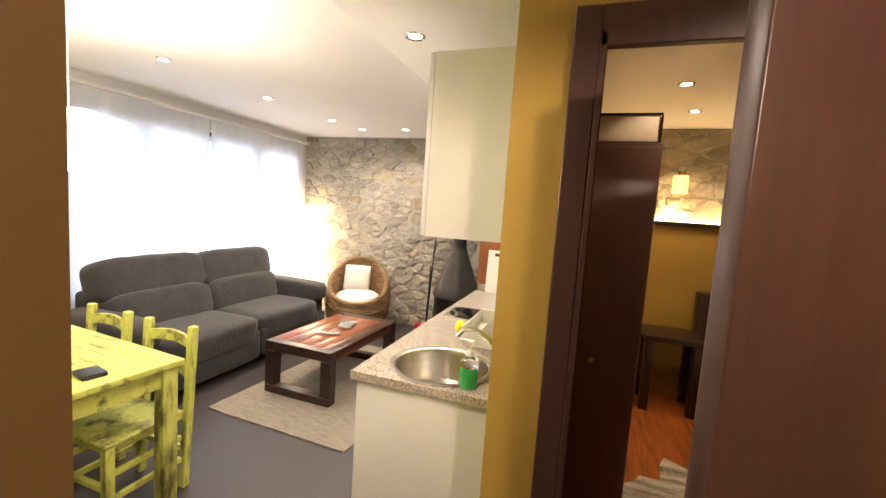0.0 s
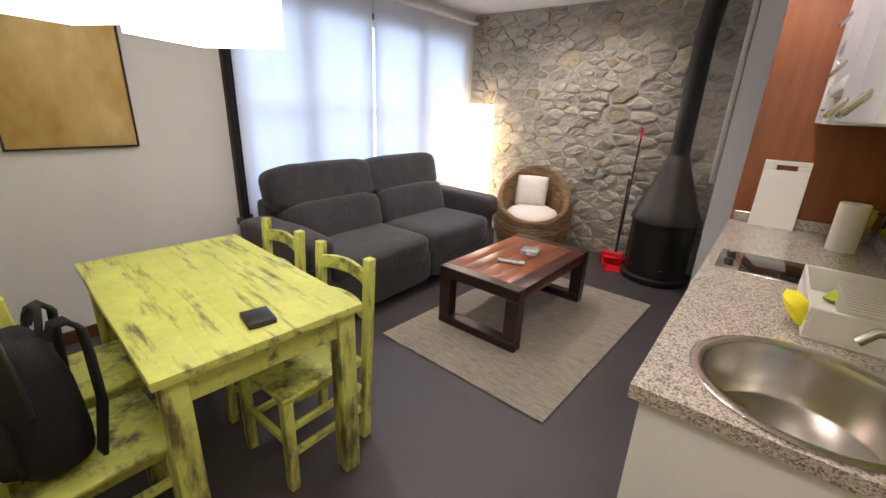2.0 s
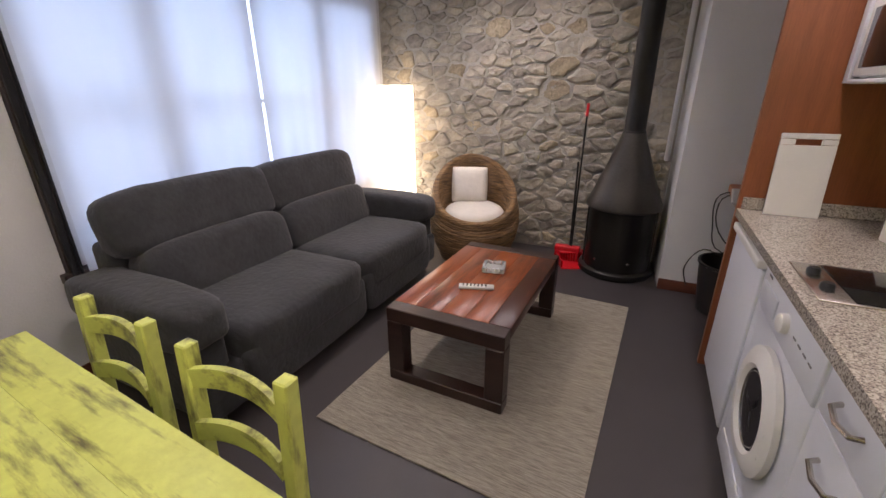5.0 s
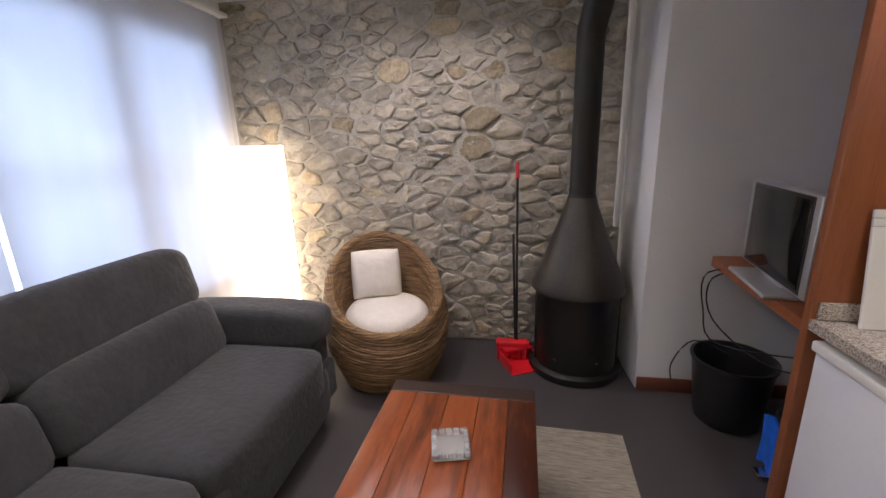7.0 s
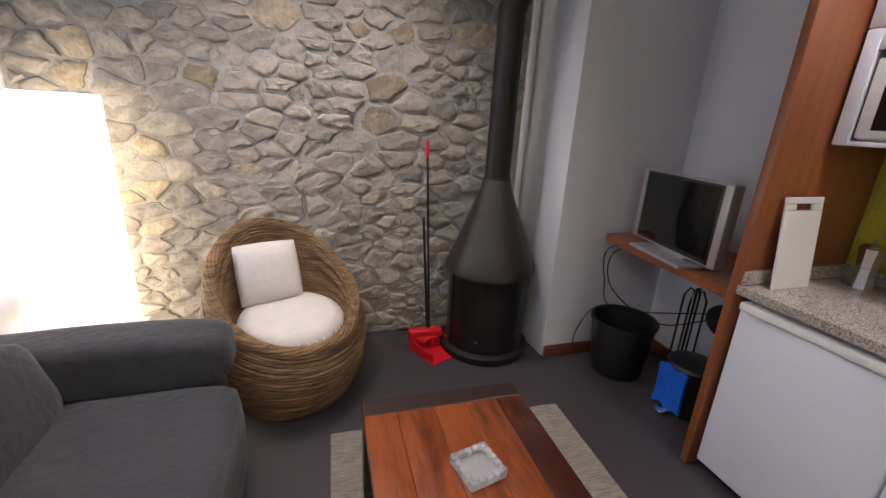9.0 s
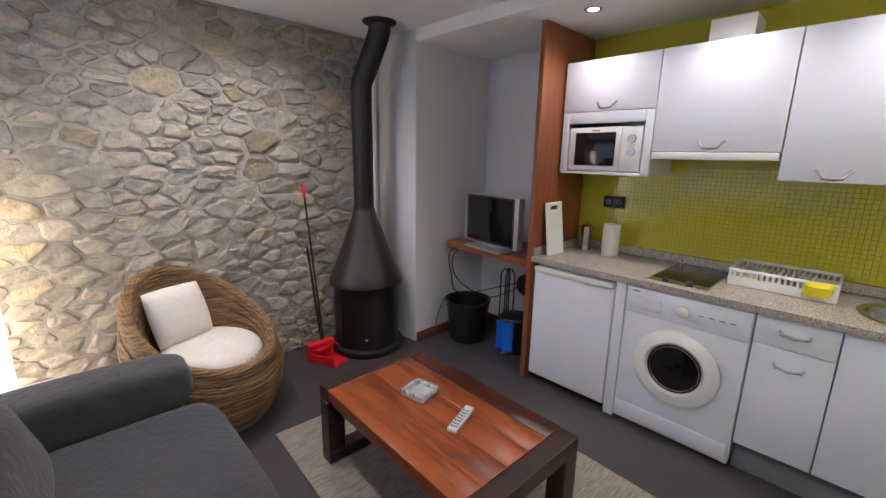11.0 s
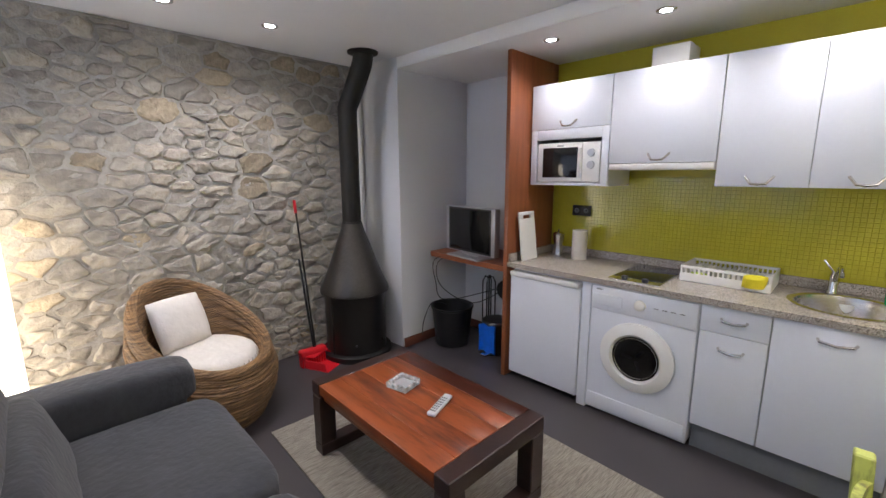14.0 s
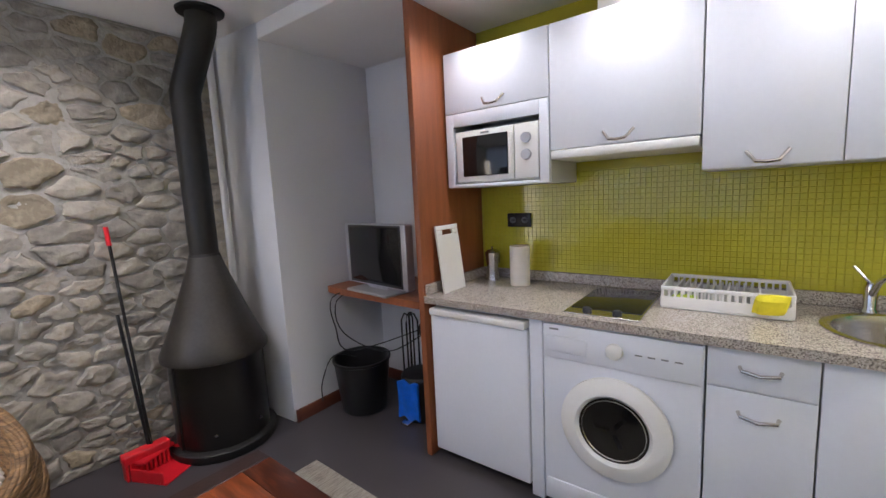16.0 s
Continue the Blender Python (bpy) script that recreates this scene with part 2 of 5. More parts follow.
M_OUT = mat("bright_overcast_backdrop", (0.6, 0.7, 0.85), 0.9, var=0.05, scale=0.5, emit=(0.55, 0.75, 1.0), power=0.55)


# ---- mesh helpers ----
def box(bm, x0, x1, y0, y1, z0, z1, bevel=0.0, seg=1, m=None):
    t = bmesh.new()
    bmesh.ops.create_cube(t, size=1)
    bmesh.ops.scale(t, vec=(abs(x1 - x0), abs(y1 - y0), abs(z1 - z0)), verts=t.verts)
    if bevel:
        bmesh.ops.bevel(t, geom=t.edges[:], offset=bevel, segments=seg, affect='EDGES', profile=0.5)
    bmesh.ops.translate(t, vec=((x0 + x1) / 2, (y0 + y1) / 2, (z0 + z1) / 2), verts=t.verts)
    join(bm, t, m)


def join(bm, t, m=None):
    if m is not None:
        bmesh.ops.transform(t, matrix=m, verts=t.verts)
    me = bpy.data.meshes.new("tmp")
    t.to_mesh(me)
    t.free()
    bm.from_mesh(me)
    bpy.data.meshes.remove(me)


def lathe(bm, profile, n=32, m=None, a0=0.0, a1=360.0, caps=True):
    """Turn a list of (radius, height) about the z axis."""
    t = bmesh.new()
    whole = a1 - a0 >= 359.9
    k = n if whole else n + 1
    rings = [[t.verts.new((r * math.cos(radians(a0 + (a1 - a0) * i / n)), r * math.sin(radians(a0 + (a1 - a0) * i / n)), z)) for i in range(k)] for r, z in profile]
    for a, b in zip(rings, rings[1:]):
        for i in range(n):
            j = (i + 1) % k
            t.faces.new((a[i], a[j], b[j], b[i]))
    if whole and caps:
        for ring, flip in ((rings[0], True), (rings[-1], False)):
            if profile[0 if flip else -1][0] > 1e-4:
                t.faces.new(ring[::-1] if flip else ring)
    bmesh.ops.remove_doubles(t, verts=t.verts, dist=1e-5)
    join(bm, t, m)


def tube(bm, pts, r, n=8, closed=False, m=None, up=None):
    t = bmesh.new()
    pts = [Vector(p) for p in pts]
    rings = []
    for i, p in enumerate(pts):
        a = pts[i - 1] if (i or closed) else p
        b = pts[(i + 1) % len(pts)] if (i + 1 < len(pts) or closed) else p
        d = (b - a).normalized()
        u = d.cross(Vector(up) if up else Vector((0, 0, 1)) if abs(d.z) < 0.9 else Vector((1, 0, 0))).normalized()
        v = d.cross(u)
        rings.append([t.verts.new(p + r * (math.cos(2 * math.pi * k / n) * u + math.sin(2 * math.pi * k / n) * v)) for k in range(n)])
    pairs = list(zip(rings, rings[1:])) + ([(rings[-1], rings[0])] if closed else [])
    for a, b in pairs:
        for k in range(n):
            t.faces.new((a[k], a[(k + 1) % n], b[(k + 1) % n], b[k]))
    if not closed:
        t.faces.new(rings[0][::-1])
        t.faces.new(rings[-1])
    bmesh.ops.recalc_face_normals(t, faces=t.faces[:])
    join(bm, t, m)


def pillow(bm, w, d, h, m=None, n=14, puff=0.5, e=4.0):
    """A soft cushion: rounded rectangle plan, bulging top and bottom."""
    t = bmesh.new()
    sides = []
    for s in (1, -1):
        g = []
        for i in range(n + 1):
            row = []
            for j in range(n + 1):
                u, v = 2 * i / n - 1, 2 * j / n - 1
                fall = max(0, (1 - abs(u) ** e)) ** puff * max(0, (1 - abs(v) ** e)) ** puff
                row.append(t.verts.new((u * w / 2 * (1 - 0.04 * v * v), v * d / 2 * (1 - 0.04 * u * u), s * h / 2 * fall)))
            g.append(row)
        for i in range(n):
            for j in range(n):
                q = (g[i][j], g[i + 1][j], g[i + 1][j + 1], g[i][j + 1])
                t.faces.new(q if s > 0 else q[::-1])
    bmesh.ops.remove_doubles(t, verts=t.verts, dist=1e-4)
    join(bm, t, m)


def soft_box(bm, x0, x1, y0, y1, z0, z1, m=None, e=6.0, seed=0.0, cuts=9):
    """An upholstered block: a box with bulging faces, round edges and slight wrinkles."""
    t = bmesh.new()
    bmesh.ops.create_cube(t, size=2)
    bmesh.ops.subdivide_edges(t, edges=t.edges[:], cuts=cuts, use_grid_fill=True)
    h = Vector(((x1 - x0) / 2, (y1 - y0) / 2, (z1 - z0) / 2))
    c = Vector(((x0 + x1) / 2, (y0 + y1) / 2, (z0 + z1) / 2))
    for v in t.verts:
        p = v.co
        k = (abs(p.x) ** e + abs(p.y) ** e + abs(p.z) ** e) ** (-1 / e)
        q = Vector((p.x * k * h.x, p.y * k * h.y, p.z * k * h.z)) + c
        v.co = q + 0.006 * noise.noise_vector(q * 7 + Vector((seed, 0, 0)))
    join(bm, t, m)


def ob_of(name, bm, material, parent=None, smooth=False, angle=40):
    me = bpy.data.meshes.new(name)
    bm.to_mesh(me)
    bm.free()
    me.materials.append(material)
    if smooth:
        me.shade_smooth()
        me.set_sharp_from_angle(angle=radians(angle))
    ob = new(name, me)
    if parent:
        ob.parent = parent
    return ob


def bx(name, material, dims, parent=None, bevel=0.004, seg=2, m=None):
    bm = bmesh.new()
    box(bm, *dims, bevel=bevel, seg=seg, m=m)
    return ob_of(name, bm, material, parent, smooth=bevel > 0, angle=50)


def boxes(name, material, many, parent=None, bevel=0.003):
    bm = bmesh.new()
    for d in many:
        box(bm, *d, bevel=bevel)
    return ob_of(name, bm, material, parent)


def turned(name, material, profile, parent=None, m=None, n=32):
    bm = bmesh.new()
    lathe(bm, profile, n, m)
    return ob_of(name, bm, material, parent, smooth=True)


def piped(name, material, pts, r, parent=None, n=8, closed=False):
    bm = bmesh.new()
    tube(bm, pts, r, n, closed)
    return ob_of(name, bm, material, parent, smooth=True)


ORIGIN = [0.0, 0.0, 0.0]


def thing(name, label, category, at=(0, 0, 0), turn=0.0, group=""):
    """An Empty at a place counted from ORIGIN, for the parts of one thing."""
    ob = new(name)
    ob.matrix_world = pose(at[0] + ORIGIN[0], at[1] + ORIGIN[1], at[2] + ORIGIN[2], 0, 0, turn)
    return tagged(ob, label, category, group)


def struct(ob, label):
    return tagged(ob, label, kind="structure")


# ---- structure ----
WX, KX, SY = -2.97, 0.62, 6.16
struct(bx("floor", M_FLOOR, (-3.4, 2.9, -0.6, 6.5, -0.1, 0.0), bevel=0), "dark grey vinyl floor of the living room")
struct(bx("ceiling", M_CEIL, (-3.4, 2.9, -0.6, 6.5, CEIL, CEIL + 0.12), bevel=0), "white painted ceiling with recessed downlights")
struct(bx("ceiling_soffit", M_CEIL, (-0.20, KX + 0.01, 2.5, SY + 0.1, SOFFIT, CEIL - 0.001), bevel=0.006), "lowered white ceiling over the kitchen")
# window wall with its opening
W0, W1, WZ0, WZ1 = 3.19, 6.0, 0.56, 2.22
boxes("wall_west", M_WHITE, [(WX - 0.3, WX, -0.6, W0, 0, CEIL), (WX - 0.3, WX, W0, W1, 0, WZ0), (WX - 0.3, WX, W0, W1, WZ1, CEIL), (WX - 0.3, WX, W1, 6.4, 0, CEIL)], bevel=0)
struct(bpy.data.objects["wall_west"], "white painted wall with a wide window")
struct(bx("wall_south", M_STRIPES, (WX, 0.445, 1.25, 1.415, 0, CEIL), bevel=0.004), "wall with upright lime and white stripes behind the table")
struct(bx("wall_kitchen", M_LIME, (KX, KX + 0.1, 2.5, 4.675, 0, CEIL), bevel=0.003), "lime yellow kitchen wall")
struct(bx("wall_niche", M_WHITE, (KX, KX + 0.1, 4.675, 6.4, 0, CEIL), bevel=0), "white wall behind the television")
bm = bmesh.new()
plan = [(-0.20, 5.63), (0.63, 5.61), (0.63, 6.3), (-0.23, 6.3), (-0.23, 6.1)]
lo, hi = [bm.verts.new((x, y, 0)) for x, y in plan], [bm.verts.new((x, y, CEIL)) for x, y in plan]
for i in range(5):
    bm.faces.new((lo[i], lo[(i + 1) % 5], hi[(i + 1) % 5], hi[i]))
bm.faces.new(hi)
bmesh.ops.recalc_face_normals(bm, faces=bm.faces[:])
struct(ob_of("pier", bm, M_WHITE), "white plastered chimney pier beside the stove")
stone_wall = struct(bx("wall_stone", M_MORTAR, (-3.3, -0.22, SY, SY + 0.3, 0, CEIL), bevel=0), "exposed rubble stone wall with light mortar")
# hall and bedroom
boxes("wall_hall", M_OCHRE, [(0.72, 0.83, 2.45, 2.53, 0, CEIL), (0.83, 1.63, 2.45, 2.53, 2.07, CEIL), (1.63, 2.4, 2.45, 2.53, 0, CEIL), (0.60, 0.72, 2.45, 2.498, 0, CEIL)], bevel=0)
struct(bpy.data.objects["wall_hall"], "ochre hall wall with a doorway")
struct(bx("wall_hall_east", M_OCHRE, (2.2, 2.3, -0.5, 2.42, 0, CEIL), bevel=0), "ochre hall wall")
# Shade on the west wall end is put into this darker brown colour.
M_OCHRE_SHADE = mat("shaded_ochre_paint", (0.13, 0.08, 0.033), 0.45, var=0.06, scale=3)
struct(bx("wall_hall_west", M_OCHRE_SHADE, (0.37, 0.45, -0.5, 1.42, 0, CEIL), bevel=0), "ochre hall wall end, coloured dark brown for shade")
struct(bx("wall_hall_south", M_OCHRE, (0.34, 2.3, -0.6, -0.5, 0, CEIL), bevel=0), "ochre hall wall at the entrance")
struct(bx("wall_bedroom_east", M_OCHRE, (2.75, 2.85, 2.52, 5.6, 0, CEIL), bevel=0), "ochre bedroom wall")
struct(bx("wall_bedroom_west", M_OCHRE, (KX + 0.104, KX + 0.16, 2.53, 5.45, 0, CEIL), bevel=0), "ochre bedroom wall")
struct(bx("wall_bedroom_north", M_OCHRE, (0.75, 2.75, 5.45, 5.6, 0, 1.58), bevel=0), "ochre lower bedroom wall")
bed_stone = struct(bx("wall_bedroom_stone", M_MORTAR, (0.75, 2.75, 5.56, 5.7, 1.58, CEIL), bevel=0), "stone upper bedroom wall")
struct(bx("ledge", M_DARKWOOD, (0.76, 2.74, 5.40, 5.58, 1.56, 1.60)), "dark wooden ledge under the bedroom stone wall")
red = struct(bx("floor_bedroom", M_REDFLOOR, (0.74, 2.75, 2.45, 5.45, -0.05, 0.004), bevel=0), "reddish laminate bedroom floor")
boxes("door_frame", M_DOOR, [(0.76, 0.83, 2.42, 2.45, 0, 2.14), (0.83, 0.85, 2.42, 2.55, 0, 2.07), (1.60, 1.63, 2.42, 2.55, 0, 2.07), (1.63, 1.73, 2.42, 2.45, 0, 2.14), (0.83, 1.63, 2.42, 2.45, 2.03, 2.14)])
struct(bpy.data.objects["door_frame"], "dark brown wooden door frame")
door = thing("hall_door", "open dark brown wooden door with a soft sheen", "door", (1.62, 2.385, 0.008), 180 + 37.5)
bx("leaf", M_DOOR, (0, 0.72, -0.02, 0.02, 0, 2.04), door)
piped("handle", M_CHROME, [(0.66, 0.02, 1.02), (0.66, 0.07, 1.02), (0.55, 0.075, 1.02)], 0.009, door)


def skirting(name, dims):
    struct(bx(name, M_SKIRT, dims, bevel=0.003), "reddish brown wooden skirting board")


skirting("baseboard", (WX, WX + 0.014, 1.432, 6.05, 0, 0.085))
skirting("baseboard", (WX + 0.016, 0.44, 1.416, 1.430, 0, 0.085))
skirting("baseboard", (-0.20, 0.60, 5.598, 5.612, 0, 0.085))
skirting("baseboard", (KX - 0.016, KX - 0.002, 4.70, 5.59, 0, 0.085))
skirting("baseboard", (KX - 0.016, KX - 0.002, 2.46, 2.60, 0, 0.085))
skirting("baseboard", (2.186, 2.198, -0.48, 2.36, 0, 0.085))


def window():
    win = tagged(new("window_1"), "wide dark framed window with white sashes behind voile", kind="structure")
    y0, y1, z0, z1 = W0 + 0.004, W1 - 0.004, WZ0 + 0.004, WZ1 - 0.004
    boxes("frame", M_WINFRAME, [(WX - 0.1, WX + 0.03, y0, y0 + 0.06, z0, z1), (WX - 0.1, WX - 0.03, y1 - 0.05, y1, z0, z1), (WX - 0.1, WX - 0.03, y0, y1, z1 - 0.05, z1)], win)
    boxes("sill", M_WINFRAME, [(WX - 0.12, WX + 0.05, y0 - 0.03, y1, z0 - 0.02, z0 + 0.03)], win)
    ys = [3.26, 3.86, 4.52, 5.21, 5.94]
    for a, b in zip(ys, ys[1:]):
        boxes("sash", M_WINWHITE, [(WX - 0.075, WX - 0.03, a, a + 0.055, z0 + 0.03, z1 - 0.05), (WX - 0.075, WX - 0.03, b - 0.055, b, z0 + 0.03, z1 - 0.05),
              (WX - 0.075, WX - 0.03, a + 0.055, b - 0.055, z0 + 0.03, z0 + 0.09), (WX - 0.075, WX - 0.03, a + 0.055, b - 0.055, z1 - 0.11, z1 - 0.05),
              (WX - 0.075, WX - 0.03, a + 0.055, b - 0.055, 1.36, 1.39)], win)
        g = bx("pane", M_GLASS, (WX - 0.056, WX - 0.050, a + 0.05, b - 0.05, z0 + 0.08, z1 - 0.1), win, bevel=0)
        g.visible_shadow = False


window()
struct(bx("backdrop", M_OUT, (-9.1, -9.0, -6, 16, -3, 9), bevel=0), "pale bluish overcast daylight outside the window")


def curtain(y0, y1, z0, seed, label):
    rnd = random.Random(seed)
    bm = bmesh.new()
    n, rows, ph = 90, 10, rnd.random() * 6
    grid = []
    for i in range(n + 1):
        u = i / n
        col = []
        for j in range(rows + 1):
            v = j / rows
            y = y0 + (y1 - y0) * u
            x = WX + 0.065 + 0.005 * math.sin(u * 30 + ph + 1.5 * math.sin(u * 9)) * (0.5 + 0.5 * v) + 0.0015 * math.sin(u * 70 + 2 * v)
            col.append(bm.verts.new((x, y, 2.33 - (2.33 - z0) * v)))
        grid.append(col)
    for i in range(n):
        for j in range(rows):
            bm.faces.new((grid[i][j], grid[i + 1][j], grid[i + 1][j + 1], grid[i][j + 1]))
    c = ob_of("curtain", bm, M_CURTAIN, smooth=True)
    return tagged(c, label, "curtain", "voile curtains")


curtain(3.26, 4.515, 0.50, 1, "sheer white voile curtain hanging over the window")
curtain(4.54, 6.02, 0.40, 2, "sheer white voile curtain hanging over the window")
boxes("curtain_rail", M_PLASTIC, [(WX + 0.03, WX + 0.10, 3.1, 6.1, 2.335, 2.36)])
tagged(bpy.data.objects["curtain_rail"], "slim white curtain rail below the ceiling", "rail")
stripe = boxes("side_curtain", M_BLACKCLOTH, [(WX + 0.045, WX + 0.065, 3.195, 3.222, 0.53, 2.33), (WX + 0.045, WX + 0.06, 3.232, 3.244, 0.53, 2.33)])
tagged(stripe, "dark narrow drawn cloth strip beside the window", "curtain")


def downlight(x, y, z):
    d = thing("downlight", "small round lit recessed ceiling spotlight", "lamp", (x, y, z - 0.001), group="ceiling downlights")
    turned("ring", M_CHROME, [(0.030, -0.002), (0.046, -0.006), (0.050, 0.0)], d, n=24)
    turned("bulb", M_BULB, [(0.001, -0.003), (0.030, -0.003), (0.030, 0.0)], d, n=20)


# includes a fitting for the added last spot
for p in SPOTS:
    downlight(*p)


# ---- living corner ----
def sofa():
    s = thing("sofa", "charcoal grey fabric two-seat reclining sofa under the window", "sofa", (-0.09, 0, 0))
    y0, y1, ym = 3.10, 5.32, 4.22
    bx("base", M_SOFA, (-2.78, -1.86, y0 + 0.03, y1 - 0.03, 0.07, 0.30), s, 0.03, 3)
    for a, b in ((y0, y0 + 0.22), (y1 - 0.22, y1)):
        bm = bmesh.new()
        box(bm, -2.70, -1.90, a + 0.02, b - 0.02, 0.08, 0.52, 0.03, 3)
        soft_box(bm, -2.76, -1.85, a - 0.015, b + 0.015, 0.42, 0.64, e=5)
        ob_of("armrest", bm, M_SOFA, s, True, 60)
    for a, b in ((y0 + 0.225, ym - 0.003), (ym + 0.003, y1 - 0.225)):
        w, c = b - a, (a + b) / 2
        bm = bmesh.new()
        soft_box(bm, -2.46, -1.79, a - 0.004, b + 0.004, 0.22, 0.475, e=7, seed=a)
        soft_box(bm, -1.89, -1.805, a + 0.002, b - 0.002, 0.08, 0.36, e=8, seed=a)
        ob_of("seat_cushion", bm, M_SOFA, s, True, 60)
        bm = bmesh.new()
        soft_box(bm, -0.13, 0.14, -w / 2 - 0.004, w / 2 + 0.004, -0.18, 0.165, pose(-2.50, c, 0.56, 0, -16, 0), e=5, seed=a + 3)
        ob_of("lumbar_cushion", bm, M_SOFA, s, True, 60)
        bm = bmesh.new()
        soft_box(bm, -0.12, 0.14, -w / 2 - 0.05, w / 2 + 0.045, -0.175, 0.18, pose(-2.64, c, 0.812, 0, -16, 0), e=5, seed=a + 7)
        ob_of("headrest", bm, M_SOFA, s, True, 60)
    bx("back", M_SOFA, (-2.80, -2.62, y0 + 0.18, y1 - 0.18, 0.1, 0.74), s, 0.04, 3)
    for x in (-2.7, -1.95):
        for y in (y0 + 0.12, y1 - 0.12):
            turned("foot", M_BLACK, [(0.025, 0), (0.03, 0.08)], s, pose(x, y, 0), 12)


sofa()


def coffee_table():
    t = thing("coffee_table", "reddish polished plank coffee table with dark sledge legs", "table", (-1.163, 4.335, 0), -1.5)
    hw, hl, h = 0.31, 0.535, 0.435
    edges = [-hw, -0.19, -0.05, 0.08, 0.2, hw]
    for i, (a, b) in enumerate(zip(edges, edges[1:])):
        bx("plank", M_TABLETOP, (a + 0.0008, b - 0.0008, -hl + 0.085, hl - 0.085, h - 0.055, h), t, 0.002)
    bx("apron", M_TABLETOP, (-hw + 0.02, hw - 0.02, -hl + 0.09, hl - 0.09, h - 0.095, h - 0.057), t, 0.002)
    for s in (-1, 1):
        a, b = sorted((s * hl, s * (hl - 0.083)))
        boxes("leg_frame", M_DARKWOOD, [(-hw, hw, a, b, h - 0.075, h + 0.001), (-hw, -hw + 0.09, a, b, 0.075, h - 0.077), (hw - 0.09, hw, a, b, 0.075, h - 0.077), (-hw, hw, a, b, 0.012, 0.073)], t, 0.004)


coffee_table()
rug = bmesh.new()
nx, ny = 24, 40
g = [[rug.verts.new((-0.595 + 1.19 * i / nx, -0.90 + 1.80 * j / ny, 0.010 + 0.002 * noise.noise(Vector((i * 0.4, j * 0.4, 0))))) for j in range(ny + 1)] for i in range(nx + 1)]
for i in range(nx):
    for j in range(ny):
        rug.faces.new((g[i][j], g[i + 1][j], g[i + 1][j + 1], g[i][j + 1]))
ext = bmesh.ops.extrude_face_region(rug, geom=rug.faces[:])
bmesh.ops.translate(rug, vec=(0, 0, -0.0075), verts=[v for v in ext["geom"] if isinstance(v, bmesh.types.BMVert)])
bmesh.ops.recalc_face_normals(rug, faces=rug.faces[:])
rug_ob = ob_of("rug", rug, M_RUG)
rug_ob.matrix_world = pose(-1.015, 4.293, 0, 0, 0, -2.6)
tagged(rug_ob, "beige woven flat rug under the coffee table", "rug")

ash = thing("ashtray", "clear cut glass square ashtray on the coffee table", "ashtray", (-1.149, 4.47, 0.437), 12)
bm = bmesh.new()
box(bm, -0.065, 0.065, -0.065, 0.065, 0, 0.012, 0.004)
for k in range(4):
    for j in range(5):
        box(bm, -0.065 + 0.026 * j, -0.039 + 0.026 * j - 0.003, 0.047, 0.066, 0.010, 0.034, 0.004, 1, pose(0, 0, 0, 0, 0, 90 * k))
ob_of("bowl", bm, mat("cut_glass", (0.88, 0.90, 0.90), 0.08, trans=0.65, var=0.02), ash)
rem = thing("remote_control", "silver television remote control on the coffee table", "remote", (-1.154, 4.19, 0.437), 18)
bx("case", mat("pale_grey_plastic", (0.55, 0.55, 0.55), 0.35, var=0.04), (-0.095, 0.095, -0.022, 0.022, 0, 0.018), rem, 0.006, 3)
boxes("buttons", M_BLACK, [(-0.075 + 0.02 * i, -0.065 + 0.02 * i, -0.013 + 0.011 * j, -0.006 + 0.011 * j, 0.0175, 0.020) for i in range(7) for j in range(3)], rem, 0.001)


